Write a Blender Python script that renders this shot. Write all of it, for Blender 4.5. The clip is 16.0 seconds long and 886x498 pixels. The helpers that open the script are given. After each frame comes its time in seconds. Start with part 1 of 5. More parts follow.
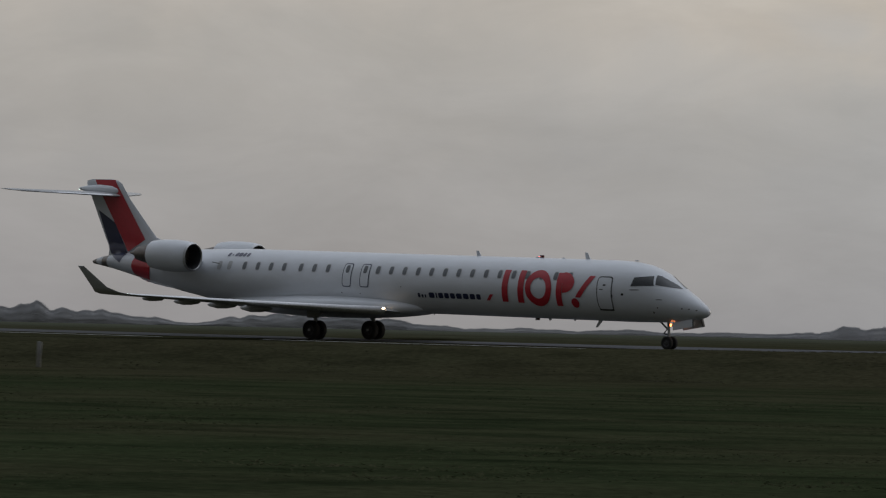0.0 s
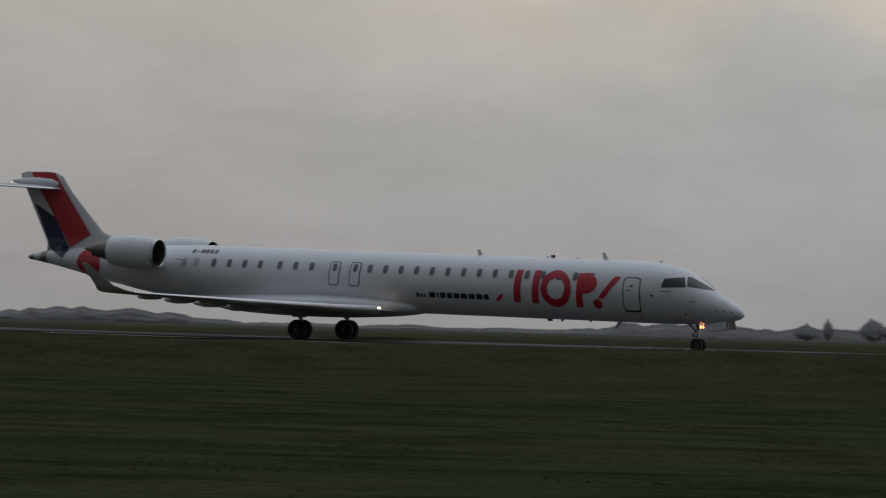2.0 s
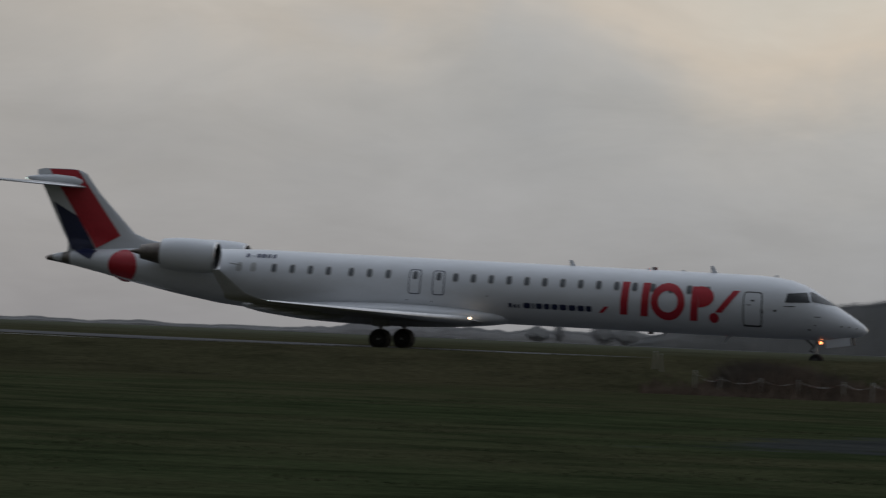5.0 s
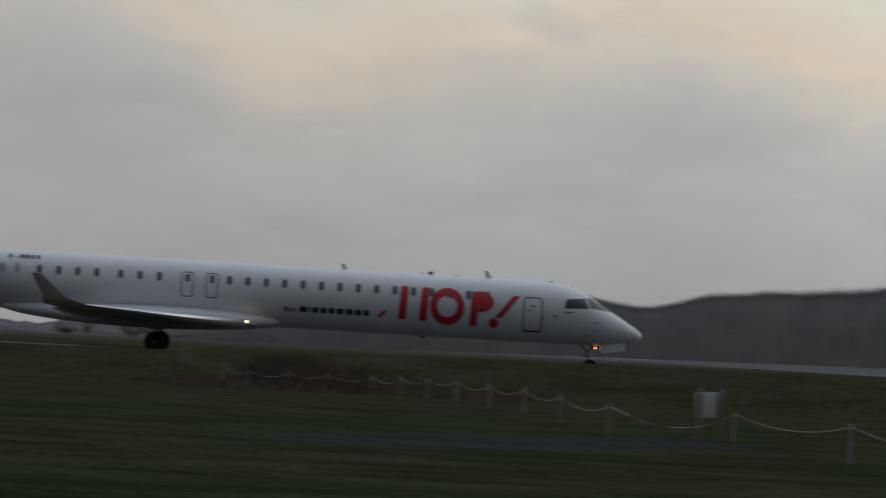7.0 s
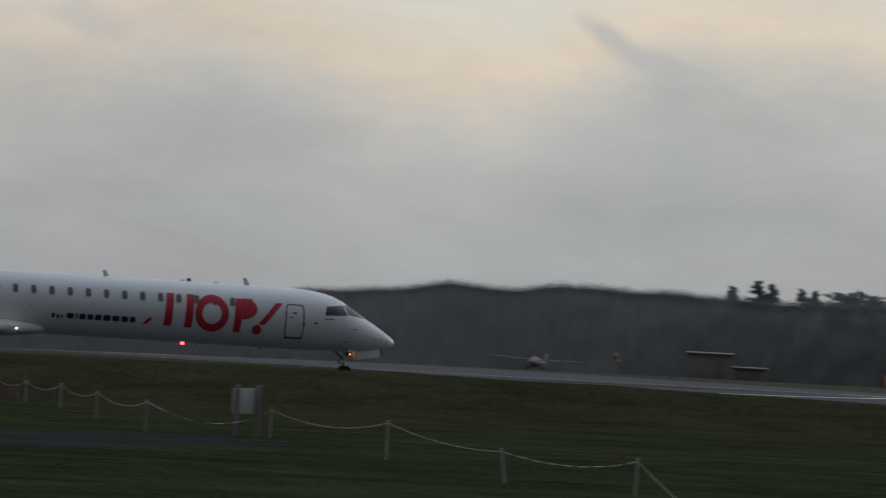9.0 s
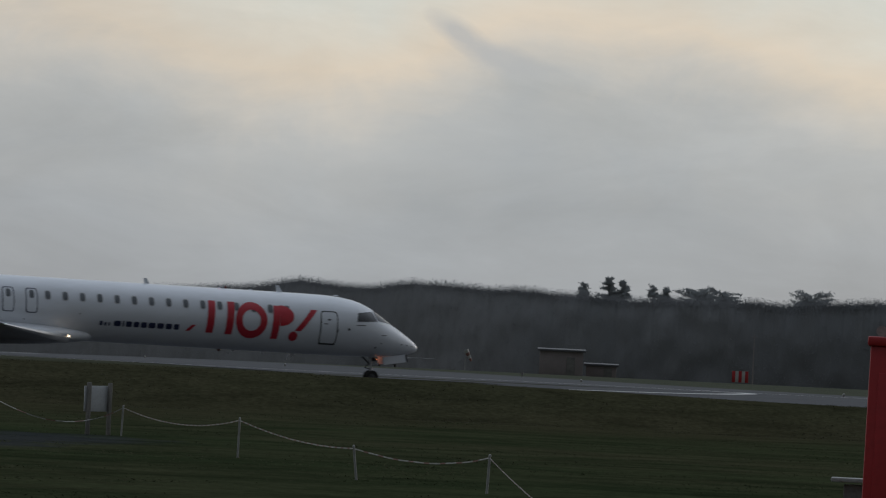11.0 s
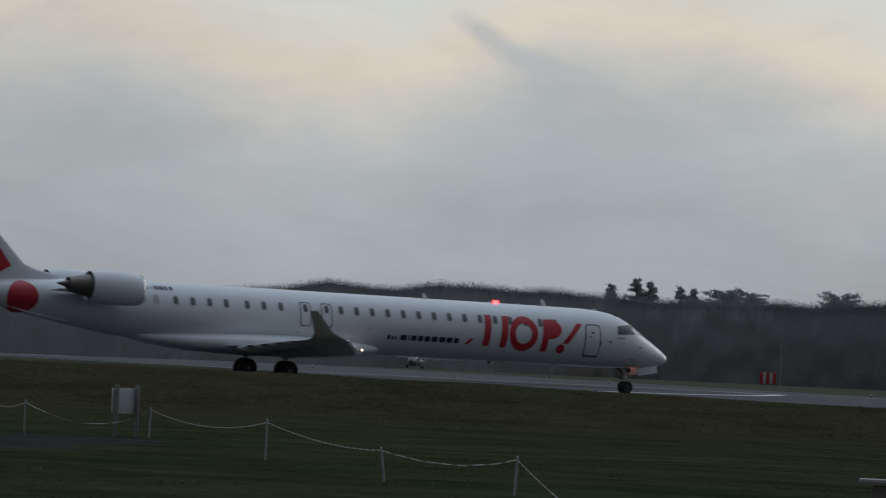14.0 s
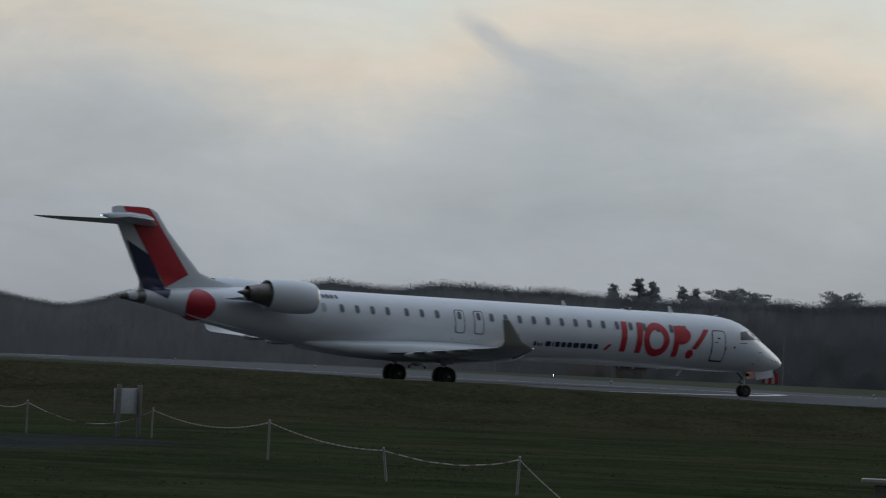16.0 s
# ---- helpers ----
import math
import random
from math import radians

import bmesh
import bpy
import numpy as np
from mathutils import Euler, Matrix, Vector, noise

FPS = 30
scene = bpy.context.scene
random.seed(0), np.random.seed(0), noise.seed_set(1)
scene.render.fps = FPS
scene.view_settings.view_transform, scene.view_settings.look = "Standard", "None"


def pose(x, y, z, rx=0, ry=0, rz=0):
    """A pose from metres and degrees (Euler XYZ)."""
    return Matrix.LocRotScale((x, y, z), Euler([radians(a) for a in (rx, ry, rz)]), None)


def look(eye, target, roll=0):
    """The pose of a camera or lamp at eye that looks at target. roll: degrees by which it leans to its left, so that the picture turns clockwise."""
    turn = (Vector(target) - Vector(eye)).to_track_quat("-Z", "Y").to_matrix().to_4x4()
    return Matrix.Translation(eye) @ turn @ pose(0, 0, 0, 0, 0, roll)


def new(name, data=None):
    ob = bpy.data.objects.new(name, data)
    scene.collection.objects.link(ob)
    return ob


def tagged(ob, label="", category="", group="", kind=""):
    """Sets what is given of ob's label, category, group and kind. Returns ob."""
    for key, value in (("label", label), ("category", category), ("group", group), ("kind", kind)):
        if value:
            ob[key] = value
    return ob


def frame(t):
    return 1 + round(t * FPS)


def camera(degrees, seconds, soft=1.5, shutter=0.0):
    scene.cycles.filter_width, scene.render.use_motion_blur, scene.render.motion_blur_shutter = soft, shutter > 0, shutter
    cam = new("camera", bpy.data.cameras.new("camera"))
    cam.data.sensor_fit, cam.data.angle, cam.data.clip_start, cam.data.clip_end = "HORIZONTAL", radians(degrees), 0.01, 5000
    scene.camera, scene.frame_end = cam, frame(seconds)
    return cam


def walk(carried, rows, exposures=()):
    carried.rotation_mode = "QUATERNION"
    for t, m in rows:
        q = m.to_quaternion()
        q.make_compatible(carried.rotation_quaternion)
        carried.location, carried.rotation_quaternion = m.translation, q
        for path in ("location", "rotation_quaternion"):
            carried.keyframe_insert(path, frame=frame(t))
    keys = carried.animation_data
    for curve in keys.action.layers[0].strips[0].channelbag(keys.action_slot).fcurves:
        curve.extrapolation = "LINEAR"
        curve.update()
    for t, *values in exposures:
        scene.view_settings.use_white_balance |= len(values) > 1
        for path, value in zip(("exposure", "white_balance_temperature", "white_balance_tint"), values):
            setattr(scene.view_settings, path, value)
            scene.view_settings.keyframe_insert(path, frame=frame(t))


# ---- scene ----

# ---------- camera: a tripod panning after the aircraft ----------
EYE = (0.0, 0.0, 0.53)
VIEW = [(0, -11.575, 0.992, 1.26), (0.5, -10.952, 0.984, 1.33), (1, -10.300, 0.984, 1.34), (1.5, -9.737,
        0.989, 1.50), (2, -8.911, 0.988, 1.57), (2.5, -8.162, 1.002, 1.61), (3, -8.022, 1.008, 1.71), (3.2,
        -7.897, 1.020, 1.78), (5.3, -4.600, 1.090, 2.58), (5.5, -3.717, 1.110, 2.63), (6, -2.536, 1.147, 2.74), (6.5, -1.436, 1.186,
        2.78), (7, 0.037, 1.244, 2.82), (7.5, 1.924, 1.317, 3.02), (8, 3.922, 1.406, 2.97), (8.5, 4.927,
        1.438, 2.96), (9, 5.641, 1.476, 2.97), (9.2, 6.100, 1.495, 2.95), (11.3, 7.450, 1.530, 2.78), (11.5, 7.388, 1.534, 2.76), (12, 7.281, 1.540, 2.70), (12.5,
        7.230, 1.541, 2.72), (13, 7.170, 1.540, 2.73), (13.5, 7.139, 1.539, 2.73), (14, 7.113, 1.535, 2.70),
        (14.5, 7.110, 1.533, 2.64), (15, 7.093, 1.531, 2.66), (15.5, 7.090, 1.532, 2.67), (16, 7.086, 1.533,
        2.69)]
TAXI = [(0, -48.05, 212.29, -28.11), (0.5, -45.53, 211.41, -26.16), (1, -43.04, 210.54, -24.24), (1.5, -40.56,
        209.67, -22.35), (2, -38.07, 208.82, -20.37), (2.5, -35.56, 207.99, -18.35), (3, -33.01, 207.21,
        -16.32), (3.2, -31.99, 206.90, -15.51), (5.5, -19.82, 204.78, -6.21), (6, -17.27, 204.55, -4.11),
        (6.5, -14.63, 204.36, -2.02), (7, -12.02, 204.19, 0.07), (7.5, -9.48, 204.05, 2.20), (8, -6.97,
        203.96, 4.33), (8.5, -4.58, 203.91, 6.41), (9, -2.22, 203.89, 8.41), (11.5, 8.51, 206.06, 16.19), (12,
        10.66, 206.90, 17.12), (12.5, 12.63, 207.81, 18.11), (13, 14.69, 208.75, 19.11), (13.5, 16.59, 209.74,
        20.22), (14, 18.53, 210.75, 21.30), (14.5, 20.33, 211.80, 22.59), (15, 22.22, 212.86, 23.89), (15.5,
        24.00, 213.95, 25.28), (16, 25.89, 215.02, 26.70)]

def toward(pan, tilt, roll):
    a, e = radians(pan), radians(tilt)
    d = Vector((math.sin(a) * math.cos(e), math.cos(a) * math.cos(e), math.sin(e)))
    return look(EYE, Vector(EYE) + d * 200, roll)


cam = camera(10.73, 16.0, soft=1.2, shutter=0.75)
walk(cam, [(t, toward(p, e, r)) for t, p, e, r in VIEW], exposures=[(0.0, 0.05, 6500, 11), (6.0, 0.05, 6450, 11), (9.2, 0.05, 6350, 10), (12.5, 0.05, 6100, 9), (16.0, 0.05, 5950, 8)])

# ---------- world: closed cloud cover at dusk, warmer and brighter to the right ----------
world = bpy.data.worlds.new("dusk_sky")
scene.world = world
world.use_nodes = True


def node(tree, kind, **settings):
    n = tree.nodes.new(kind)
    for key, value in settings.items():
        if key == "op":
            n.operation = value
        elif key == "blend":
            n.blend_type = value
    return n


def math_node(tree, op, a, b=None, clamp=False):
    n = tree.nodes.new("ShaderNodeMath")
    n.operation, n.use_clamp = op, clamp
    for i, v in enumerate((a, b)):
        if v is None:
            continue
        if isinstance(v, (int, float)):
            n.inputs[i].default_value = v
        else:
            tree.links.new(v, n.inputs[i])
    return n.outputs[0]


def mix_node(tree, fac, a, b, blend="MIX"):
    n = tree.nodes.new("ShaderNodeMix")
    n.data_type, n.blend_type = "RGBA", blend
    for socket, v in ((n.inputs[0], fac), (n.inputs[6], a), (n.inputs[7], b)):
        if isinstance(v, (int, float)):
            socket.default_value = v
        elif isinstance(v, tuple):
            socket.default_value = (*v[:3], 1)
        else:
            tree.links.new(v, socket)
    return n.outputs[2]


def ramp_node(tree, value, stops):
    n = tree.nodes.new("ShaderNodeValToRGB")
    while len(n.color_ramp.elements) < len(stops):
        n.color_ramp.elements.new(0.5)
    for e, (p, c) in zip(n.color_ramp.elements, stops):
        e.position, e.color = p, ((*c, 1) if isinstance(c, tuple) else (c, c, c, 1))
    tree.links.new(value, n.inputs[0])
    return n.outputs[0]


def noise_node(tree, vector, scale, detail=4.0, rough=0.55, stretch=None, distortion=0.0):
    if stretch:
        m = tree.nodes.new("ShaderNodeMapping")
        m.inputs["Scale"].default_value = stretch
        tree.links.new(vector, m.inputs["Vector"])
        vector = m.outputs[0]
    n = tree.nodes.new("ShaderNodeTexNoise")
    n.inputs["Scale"].default_value, n.inputs["Detail"].default_value = scale, detail
    n.inputs["Roughness"].default_value, n.inputs["Distortion"].default_value = rough, distortion
    tree.links.new(vector, n.inputs["Vector"])
    return n.outputs[0]


DECK_EDGE = [(-18, 3.0), (-6.5, 3.1), (-4.6, 3.85), (-3.6, 3.35), (-2, 2.75), (-0.5, 2.85), (1, 3.2), (2.4, 3.4), (3.7, 3.2), (4.7, 2.9), (6.4, 2.85),
             (7.3, 3.2), (8.4, 3.6), (10.2, 3.45), (12.4, 3.0), (18, 3.0)]
LOOSE_PUFFS = [  # bearing, elevation, half length, half thickness, slope, weight
    (7.55, 4.13, 0.40, 0.14, -32, 0.75), (8.10, 3.86, 0.45, 0.15, -15, 0.65), (0.45, 3.50, 0.60, 0.26, 0, 0.4), (0.95, 4.02, 0.45, 0.14, -20, 0.35),
    (-6.9, 3.75, 0.8, 0.25, -12, 0.4), (1.2, 4.1, 0.6, 0.2, -30, 0.4), (-4.4, 3.7, 0.8, 0.35, -10, 0.3)]


def build_sky():
    t = world.node_tree
    t.nodes.clear()
    out, bg = t.nodes.new("ShaderNodeOutputWorld"), t.nodes.new("ShaderNodeBackground")
    sky = t.nodes.new("ShaderNodeTexSky")
    sky.sky_type, sky.sun_disc = "NISHITA", False
    sky.sun_elevation, sky.sun_rotation = radians(9), radians(50)
    way = t.nodes.new("ShaderNodeTexCoord").outputs["Generated"]
    sep = t.nodes.new("ShaderNodeSeparateXYZ")
    t.links.new(way, sep.inputs[0])
    x, y, z = sep.outputs
    wisps = noise_node(t, way, 6.0, 7, 0.55, (1.0, 1.0, 1.9), 0.35)
    puffs = noise_node(t, way, 30.0, 6, 0.6, (1.0, 1.0, 1.5), 0.3)
    bearing = math_node(t, "MULTIPLY", math_node(t, "ARCTAN2", x, y), 180 / math.pi)
    rise = math_node(t, "MULTIPLY", math_node(t, "ARCSINE", z), 180 / math.pi)
    # the grey deck's upper edge: its elevation by bearing, ragged with noise
    edge = ramp_node(t, math_node(t, "MULTIPLY", math_node(t, "ADD", bearing, 18.0), 1 / 36, True),
                     [((a + 18) / 36, e / 5) for a, e in DECK_EDGE])
    lift = math_node(t, "ADD", math_node(t, "MULTIPLY", math_node(t, "SUBTRACT", wisps, 0.5), 0.026),
                     math_node(t, "MULTIPLY", math_node(t, "SUBTRACT", puffs, 0.5), 0.022))
    near_edge = ramp_node(t, math_node(t, "MULTIPLY", rise, 0.1, True), [(0.1, 0.0), (0.26, 1.0), (0.6, 1.0), (0.95, 0.0)])
    shift = math_node(t, "MULTIPLY", math_node(t, "SUBTRACT", 0.0500, math_node(t, "MULTIPLY", edge, 5 * math.pi / 180)), near_edge)
    height = math_node(t, "ADD", math_node(t, "ADD", z, lift), shift)
    high = math_node(t, "MULTIPLY", height, 1.0, True)
    cool = ramp_node(t, high, [(0.0, (0.285, 0.283, 0.292)), (0.03, (0.335, 0.33, 0.332)), (0.062, (0.41, 0.39, 0.37)), (0.085, (0.52, 0.47, 0.42)),
                               (0.2, (0.38, 0.38, 0.39)), (0.45, (0.46, 0.48, 0.51)), (1.0, (0.87, 0.955, 1.07))])
    warm = ramp_node(t, high, [(0.0, (0.272, 0.30, 0.33)), (0.028, (0.345, 0.367, 0.39)), (0.046, (0.42, 0.425, 0.425)), (0.054, (0.535, 0.50, 0.455)),
                               (0.062, (0.68, 0.575, 0.46)), (0.078, (0.64, 0.62, 0.55)), (0.1, (0.66, 0.645, 0.59)), (0.2, (0.46, 0.45, 0.43)), (0.45, (0.46, 0.48, 0.51)), (1.0, (0.87, 0.955, 1.07))])
    side = ramp_node(t, math_node(t, "ADD", math_node(t, "MULTIPLY", x, 2.4), 0.5, True), [(0.0, 0.0), (0.75, 1.0)])
    cloud = mix_node(t, side, cool, warm)
    streak = ramp_node(t, noise_node(t, way, 16.0, 7, 0.62, (1.0, 1.0, 3.2), 0.4), [(0.33, 0.92), (0.67, 1.07)])
    cloud = mix_node(t, 1.0, cloud, streak, "MULTIPLY")
    # loose darker puffs above the deck
    for a, e, long, thin, slope, weight in LOOSE_PUFFS:
        da, de = math_node(t, "SUBTRACT", bearing, a), math_node(t, "SUBTRACT", rise, e)
        c, s = math.cos(radians(slope)), math.sin(radians(slope))
        u = math_node(t, "MULTIPLY", math_node(t, "ADD", math_node(t, "MULTIPLY", da, c), math_node(t, "MULTIPLY", de, s)), 1 / long)
        v = math_node(t, "MULTIPLY", math_node(t, "SUBTRACT", math_node(t, "MULTIPLY", de, c), math_node(t, "MULTIPLY", da, s)), 1 / thin)
        r = math_node(t, "SQRT", math_node(t, "ADD", math_node(t, "MULTIPLY", u, u), math_node(t, "MULTIPLY", v, v)))
        r = math_node(t, "ADD", r, math_node(t, "MULTIPLY", math_node(t, "SUBTRACT", puffs, 0.5), 2.0))
        cloud = mix_node(t, ramp_node(t, math_node(t, "MULTIPLY", r, 0.5, True), [(0.2, weight), (0.7, 0.0)]), cloud, (0.42, 0.42, 0.425))
    # the sky away from the sunset is darker
    away = ramp_node(t, math_node(t, "ADD", math_node(t, "MULTIPLY", y, 0.5), 0.5, True), [(0.0, 0.2), (0.25, 0.3), (0.5, 0.74), (0.6, 1.0)])
    cloud = mix_node(t, 1.0, cloud, away, "MULTIPLY")
    both = mix_node(t, 0.08, cloud, mix_node(t, 1.0, sky.outputs[0], (0.1, 0.1, 0.1), "MULTIPLY"))
    t.links.new(both, bg.inputs[0])
    bg.inputs[1].default_value = 1.0
    t.links.new(bg.outputs[0], out.inputs[0])


build_sky()
sun = new("sun", bpy.data.lights.new("sun", "SUN"))
sun.data.energy, sun.data.angle, sun.data.color = 0.3, radians(30), (1.0, 0.93, 0.84)
sun.matrix_world = look((170, 150, 60), (0, 0, 0))


# ---------- materials ----------
def surface(name, build, rough=0.6, metal=0.0, bump=0.0, bump_scale=40.0, spec=0.5, coat=0.0):
    """A node material; build(tree, place) gives the socket of its colour, or a colour."""
    mat = bpy.data.materials.new(name)
    mat.use_nodes = True
    t = mat.node_tree
    b = t.nodes["Principled BSDF"]
    place = t.nodes.new("ShaderNodeTexCoord").outputs["Object"]
    colour = build(t, place) if callable(build) else build
    if isinstance(colour, tuple):
        b.inputs["Base Color"].default_value = (*colour, 1)
    else:
        t.links.new(colour, b.inputs["Base Color"])
    b.inputs["Roughness"].default_value, b.inputs["Metallic"].default_value = rough, metal
    b.inputs["Specular IOR Level"].default_value, b.inputs["Coat Weight"].default_value = spec, coat
    if bump:
        n = t.nodes.new("ShaderNodeBump")
        n.inputs["Strength"].default_value, n.inputs["Distance"].default_value = bump, 0.02
        t.links.new(noise_node(t, place, bump_scale, 5), n.inputs["Height"])
        t.links.new(n.outputs[0], b.inputs["Normal"])
    return mat


def blotched(a, b, scale, c=None, fine=12.0, stretch=None, lo=0.35, hi=0.65):
    """Two colours in blotches, with finer grain of a third."""
    def build(t, place):
        big = ramp_node(t, noise_node(t, place, scale, 5, 0.6, stretch), [(lo, 0.0), (hi, 1.0)])
        col = mix_node(t, big, a, b)
        if c:
            small = ramp_node(t, noise_node(t, place, scale * fine, 4, 0.6, stretch), [(0.42, 0.0), (0.72, 0.8)])
            col = mix_node(t, small, col, c)
        return col
    return build


def glow(name, colour, strength):
    mat = bpy.data.materials.new(name)
    mat.use_nodes = True
    b = mat.node_tree.nodes["Principled BSDF"]
    b.inputs["Base Color"].default_value = (*colour, 1)
    b.inputs["Emission Color"].default_value = (*colour, 1)
    b.inputs["Emission Strength"].default_value = strength
    return mat


def grass_colour(t, place):
    big = ramp_node(t, noise_node(t, place, 0.05, 5, 0.6, (0.7, 1.0, 1.0)), [(0.38, 0.0), (0.62, 1.0)])
    mid = ramp_node(t, noise_node(t, place, 0.26, 5, 0.65), [(0.44, 0.0), (0.64, 1.0)])
    col = mix_node(t, big, (0.032, 0.041, 0.020), (0.044, 0.045, 0.025))
    col = mix_node(t, math_node(t, "MULTIPLY", mid, 0.8), col, (0.018, 0.025, 0.012))
    sep = t.nodes.new("ShaderNodeSeparateXYZ")
    t.links.new(place, sep.inputs[0])
    x, y = sep.outputs[0], sep.outputs[1]
    rough = math_node(t, "MULTIPLY", math_node(t, "SUBTRACT", noise_node(t, place, 0.09, 4), 0.5), 40.0)
    dry = ramp_node(t, math_node(t, "MULTIPLY", math_node(t, "ADD", y, rough), 0.004, True), [(0.56, 0.0), (0.70, 1.0)])
    col = mix_node(t, math_node(t, "MULTIPLY", dry, 0.55), col, (0.046, 0.040, 0.024))
    # distance haze mixed into the grass colour, paler beyond the taxiway
    pale = ramp_node(t, math_node(t, "MULTIPLY", math_node(t, "ADD", y, math_node(t, "MULTIPLY", rough, 0.4)), 0.002, True), [(0.43, 0.0), (0.56, 1.0)])
    col = mix_node(t, math_node(t, "MULTIPLY", pale, 0.85), col, (0.082, 0.088, 0.066))
    # a patch of wet bare mud
    dx = math_node(t, "DIVIDE", math_node(t, "SUBTRACT", x, 1.8), 6.0)
    dy = math_node(t, "DIVIDE", math_node(t, "SUBTRACT", math_node(t, "SUBTRACT", y, 97.0), math_node(t, "MULTIPLY", math_node(t, "SUBTRACT", x, 1.8), 1.6)), 10.0)
    gone = math_node(t, "ADD", math_node(t, "MULTIPLY", dx, dx), math_node(t, "MULTIPLY", dy, dy))
    gone = math_node(t, "ADD", gone, math_node(t, "MULTIPLY", math_node(t, "SUBTRACT", noise_node(t, place, 0.5, 5, 0.65), 0.5), 2.6))
    col = mix_node(t, ramp_node(t, math_node(t, "MULTIPLY", gone, 0.5, True), [(0.2, 0.75), (0.55, 0.0)]), col, (0.035, 0.038, 0.043))
    ruts = ramp_node(t, noise_node(t, place, 0.42, 6, 0.68, (0.6, 1.0, 1.0), 0.6), [(0.36, 0.74), (0.5, 1.0), (0.66, 1.12)])
    col = mix_node(t, 1.0, col, ruts, "MULTIPLY")
    grain = ramp_node(t, noise_node(t, place, 4.0, 4, 0.7), [(0.3, 0.65), (0.7, 1.35)])
    return mix_node(t, 1.0, col, grain, "MULTIPLY")


M_GRASS = surface("winter_grass", grass_colour, 0.95, bump=0.5, bump_scale=6.0, spec=0.0)
M_BLADE = surface("grass_blades", blotched((0.029, 0.038, 0.018), (0.056, 0.060, 0.032), 0.11, (0.060, 0.055, 0.035), 7, (1.0, 0.55, 1.0), 0.40, 0.60), 0.9, spec=0.0)
M_STRAW = surface("dry_stalks", blotched((0.10, 0.075, 0.058), (0.15, 0.115, 0.09), 0.4, (0.07, 0.052, 0.04)), 0.95, spec=0.1)
M_ASPHALT = surface("wet_asphalt", blotched((0.046, 0.05, 0.056), (0.066, 0.07, 0.078), 0.05, (0.08, 0.083, 0.089), 30, (0.25, 1, 1)),
                    0.85, bump=0.3, bump_scale=30, spec=0.1)
M_LINE = surface("worn_white_marking", blotched((0.62, 0.62, 0.6), (0.78, 0.78, 0.76), 0.4, (0.4, 0.4, 0.4)), 0.6)
# forest twigs: bluish pale grey stands in for the haze before them
M_TWIG = surface("hazy_bare_twigs", blotched((0.165, 0.171, 0.177), (0.205, 0.208, 0.211), 0.06, (0.155, 0.157, 0.158), 9, (1, 1, 0.6)), 0.95, spec=0.1)
# hedge wood lifted to pale grey: aerial haze is in its base colour
M_FARWOOD = surface("hazy_hedge_wood", blotched((0.29, 0.288, 0.292), (0.36, 0.357, 0.362), 0.008, (0.28, 0.28, 0.285), 5), 0.95, spec=0.1)
# needles greyed and lightened, haze painted into the green
M_NEEDLE = surface("hazy_conifer_needles", blotched((0.18, 0.193, 0.195), (0.225, 0.238, 0.235), 0.2, (0.185, 0.19, 0.19)), 0.9, spec=0.1)
M_BARK = surface("bark", blotched((0.06, 0.05, 0.042), (0.1, 0.085, 0.07), 1.5, (0.04, 0.035, 0.03)), 0.95, spec=0.1)
M_WHITE = surface("white_aircraft_paint", blotched((0.70, 0.725, 0.77), (0.665, 0.69, 0.735), 0.35, (0.62, 0.64, 0.67), 6, (0.4, 1, 1)),
                  0.33, coat=0.25)
M_GREY = surface("grey_aircraft_paint", blotched((0.42, 0.43, 0.44), (0.47, 0.48, 0.49), 0.8, (0.36, 0.36, 0.36)), 0.4)
M_RED = surface("red_livery_paint", blotched((0.46, 0.016, 0.032), (0.51, 0.02, 0.038), 0.6, (0.41, 0.016, 0.03)), 0.35, coat=0.2)
M_NAVY = surface("navy_livery_paint", blotched((0.012, 0.018, 0.06), (0.018, 0.024, 0.075), 0.6), 0.35, coat=0.2)
M_METAL = surface("brushed_metal", blotched((0.55, 0.55, 0.56), (0.65, 0.65, 0.66), 1.0, (0.45, 0.45, 0.45)), 0.35, 0.9)
M_NOZZLE = surface("heat_stained_metal", blotched((0.16, 0.14, 0.13), (0.24, 0.22, 0.2), 1.2, (0.1, 0.09, 0.08)), 0.45, 0.8)
M_DARK = surface("dark_seal", blotched((0.018, 0.018, 0.02), (0.03, 0.03, 0.032), 2.0), 0.6)
M_PANE = surface("dark_cabin_glass", blotched((0.10, 0.108, 0.12), (0.14, 0.15, 0.162), 3.0), 0.08, spec=0.6)
M_SCREEN = surface("cockpit_glass", blotched((0.012, 0.014, 0.016), (0.02, 0.024, 0.026), 2.0), 0.05, spec=0.7)
M_TYRE = surface("tyre_rubber", blotched((0.014, 0.014, 0.014), (0.024, 0.023, 0.022), 4.0, (0.035, 0.032, 0.03)), 0.85, bump=0.2)
M_POST = surface("pale_post_plastic", blotched((0.27, 0.27, 0.26), (0.34, 0.34, 0.33), 3.0, (0.2, 0.2, 0.19)), 0.7)
M_WOOD = surface("weathered_wood", blotched((0.15, 0.145, 0.135), (0.22, 0.21, 0.19), 2.5, (0.1, 0.095, 0.09)), 0.9)
M_ROPE_R = surface("red_barrier_tape", blotched((0.17, 0.08, 0.07), (0.22, 0.10, 0.085), 3.0), 0.6)
M_ROPE_W = surface("white_barrier_tape", blotched((0.32, 0.315, 0.30), (0.38, 0.375, 0.355), 3.0), 0.6)
M_SIGN = surface("pale_sign_board", blotched((0.44, 0.46, 0.48), (0.52, 0.53, 0.55), 1.5, (0.38, 0.39, 0.41)), 0.5)
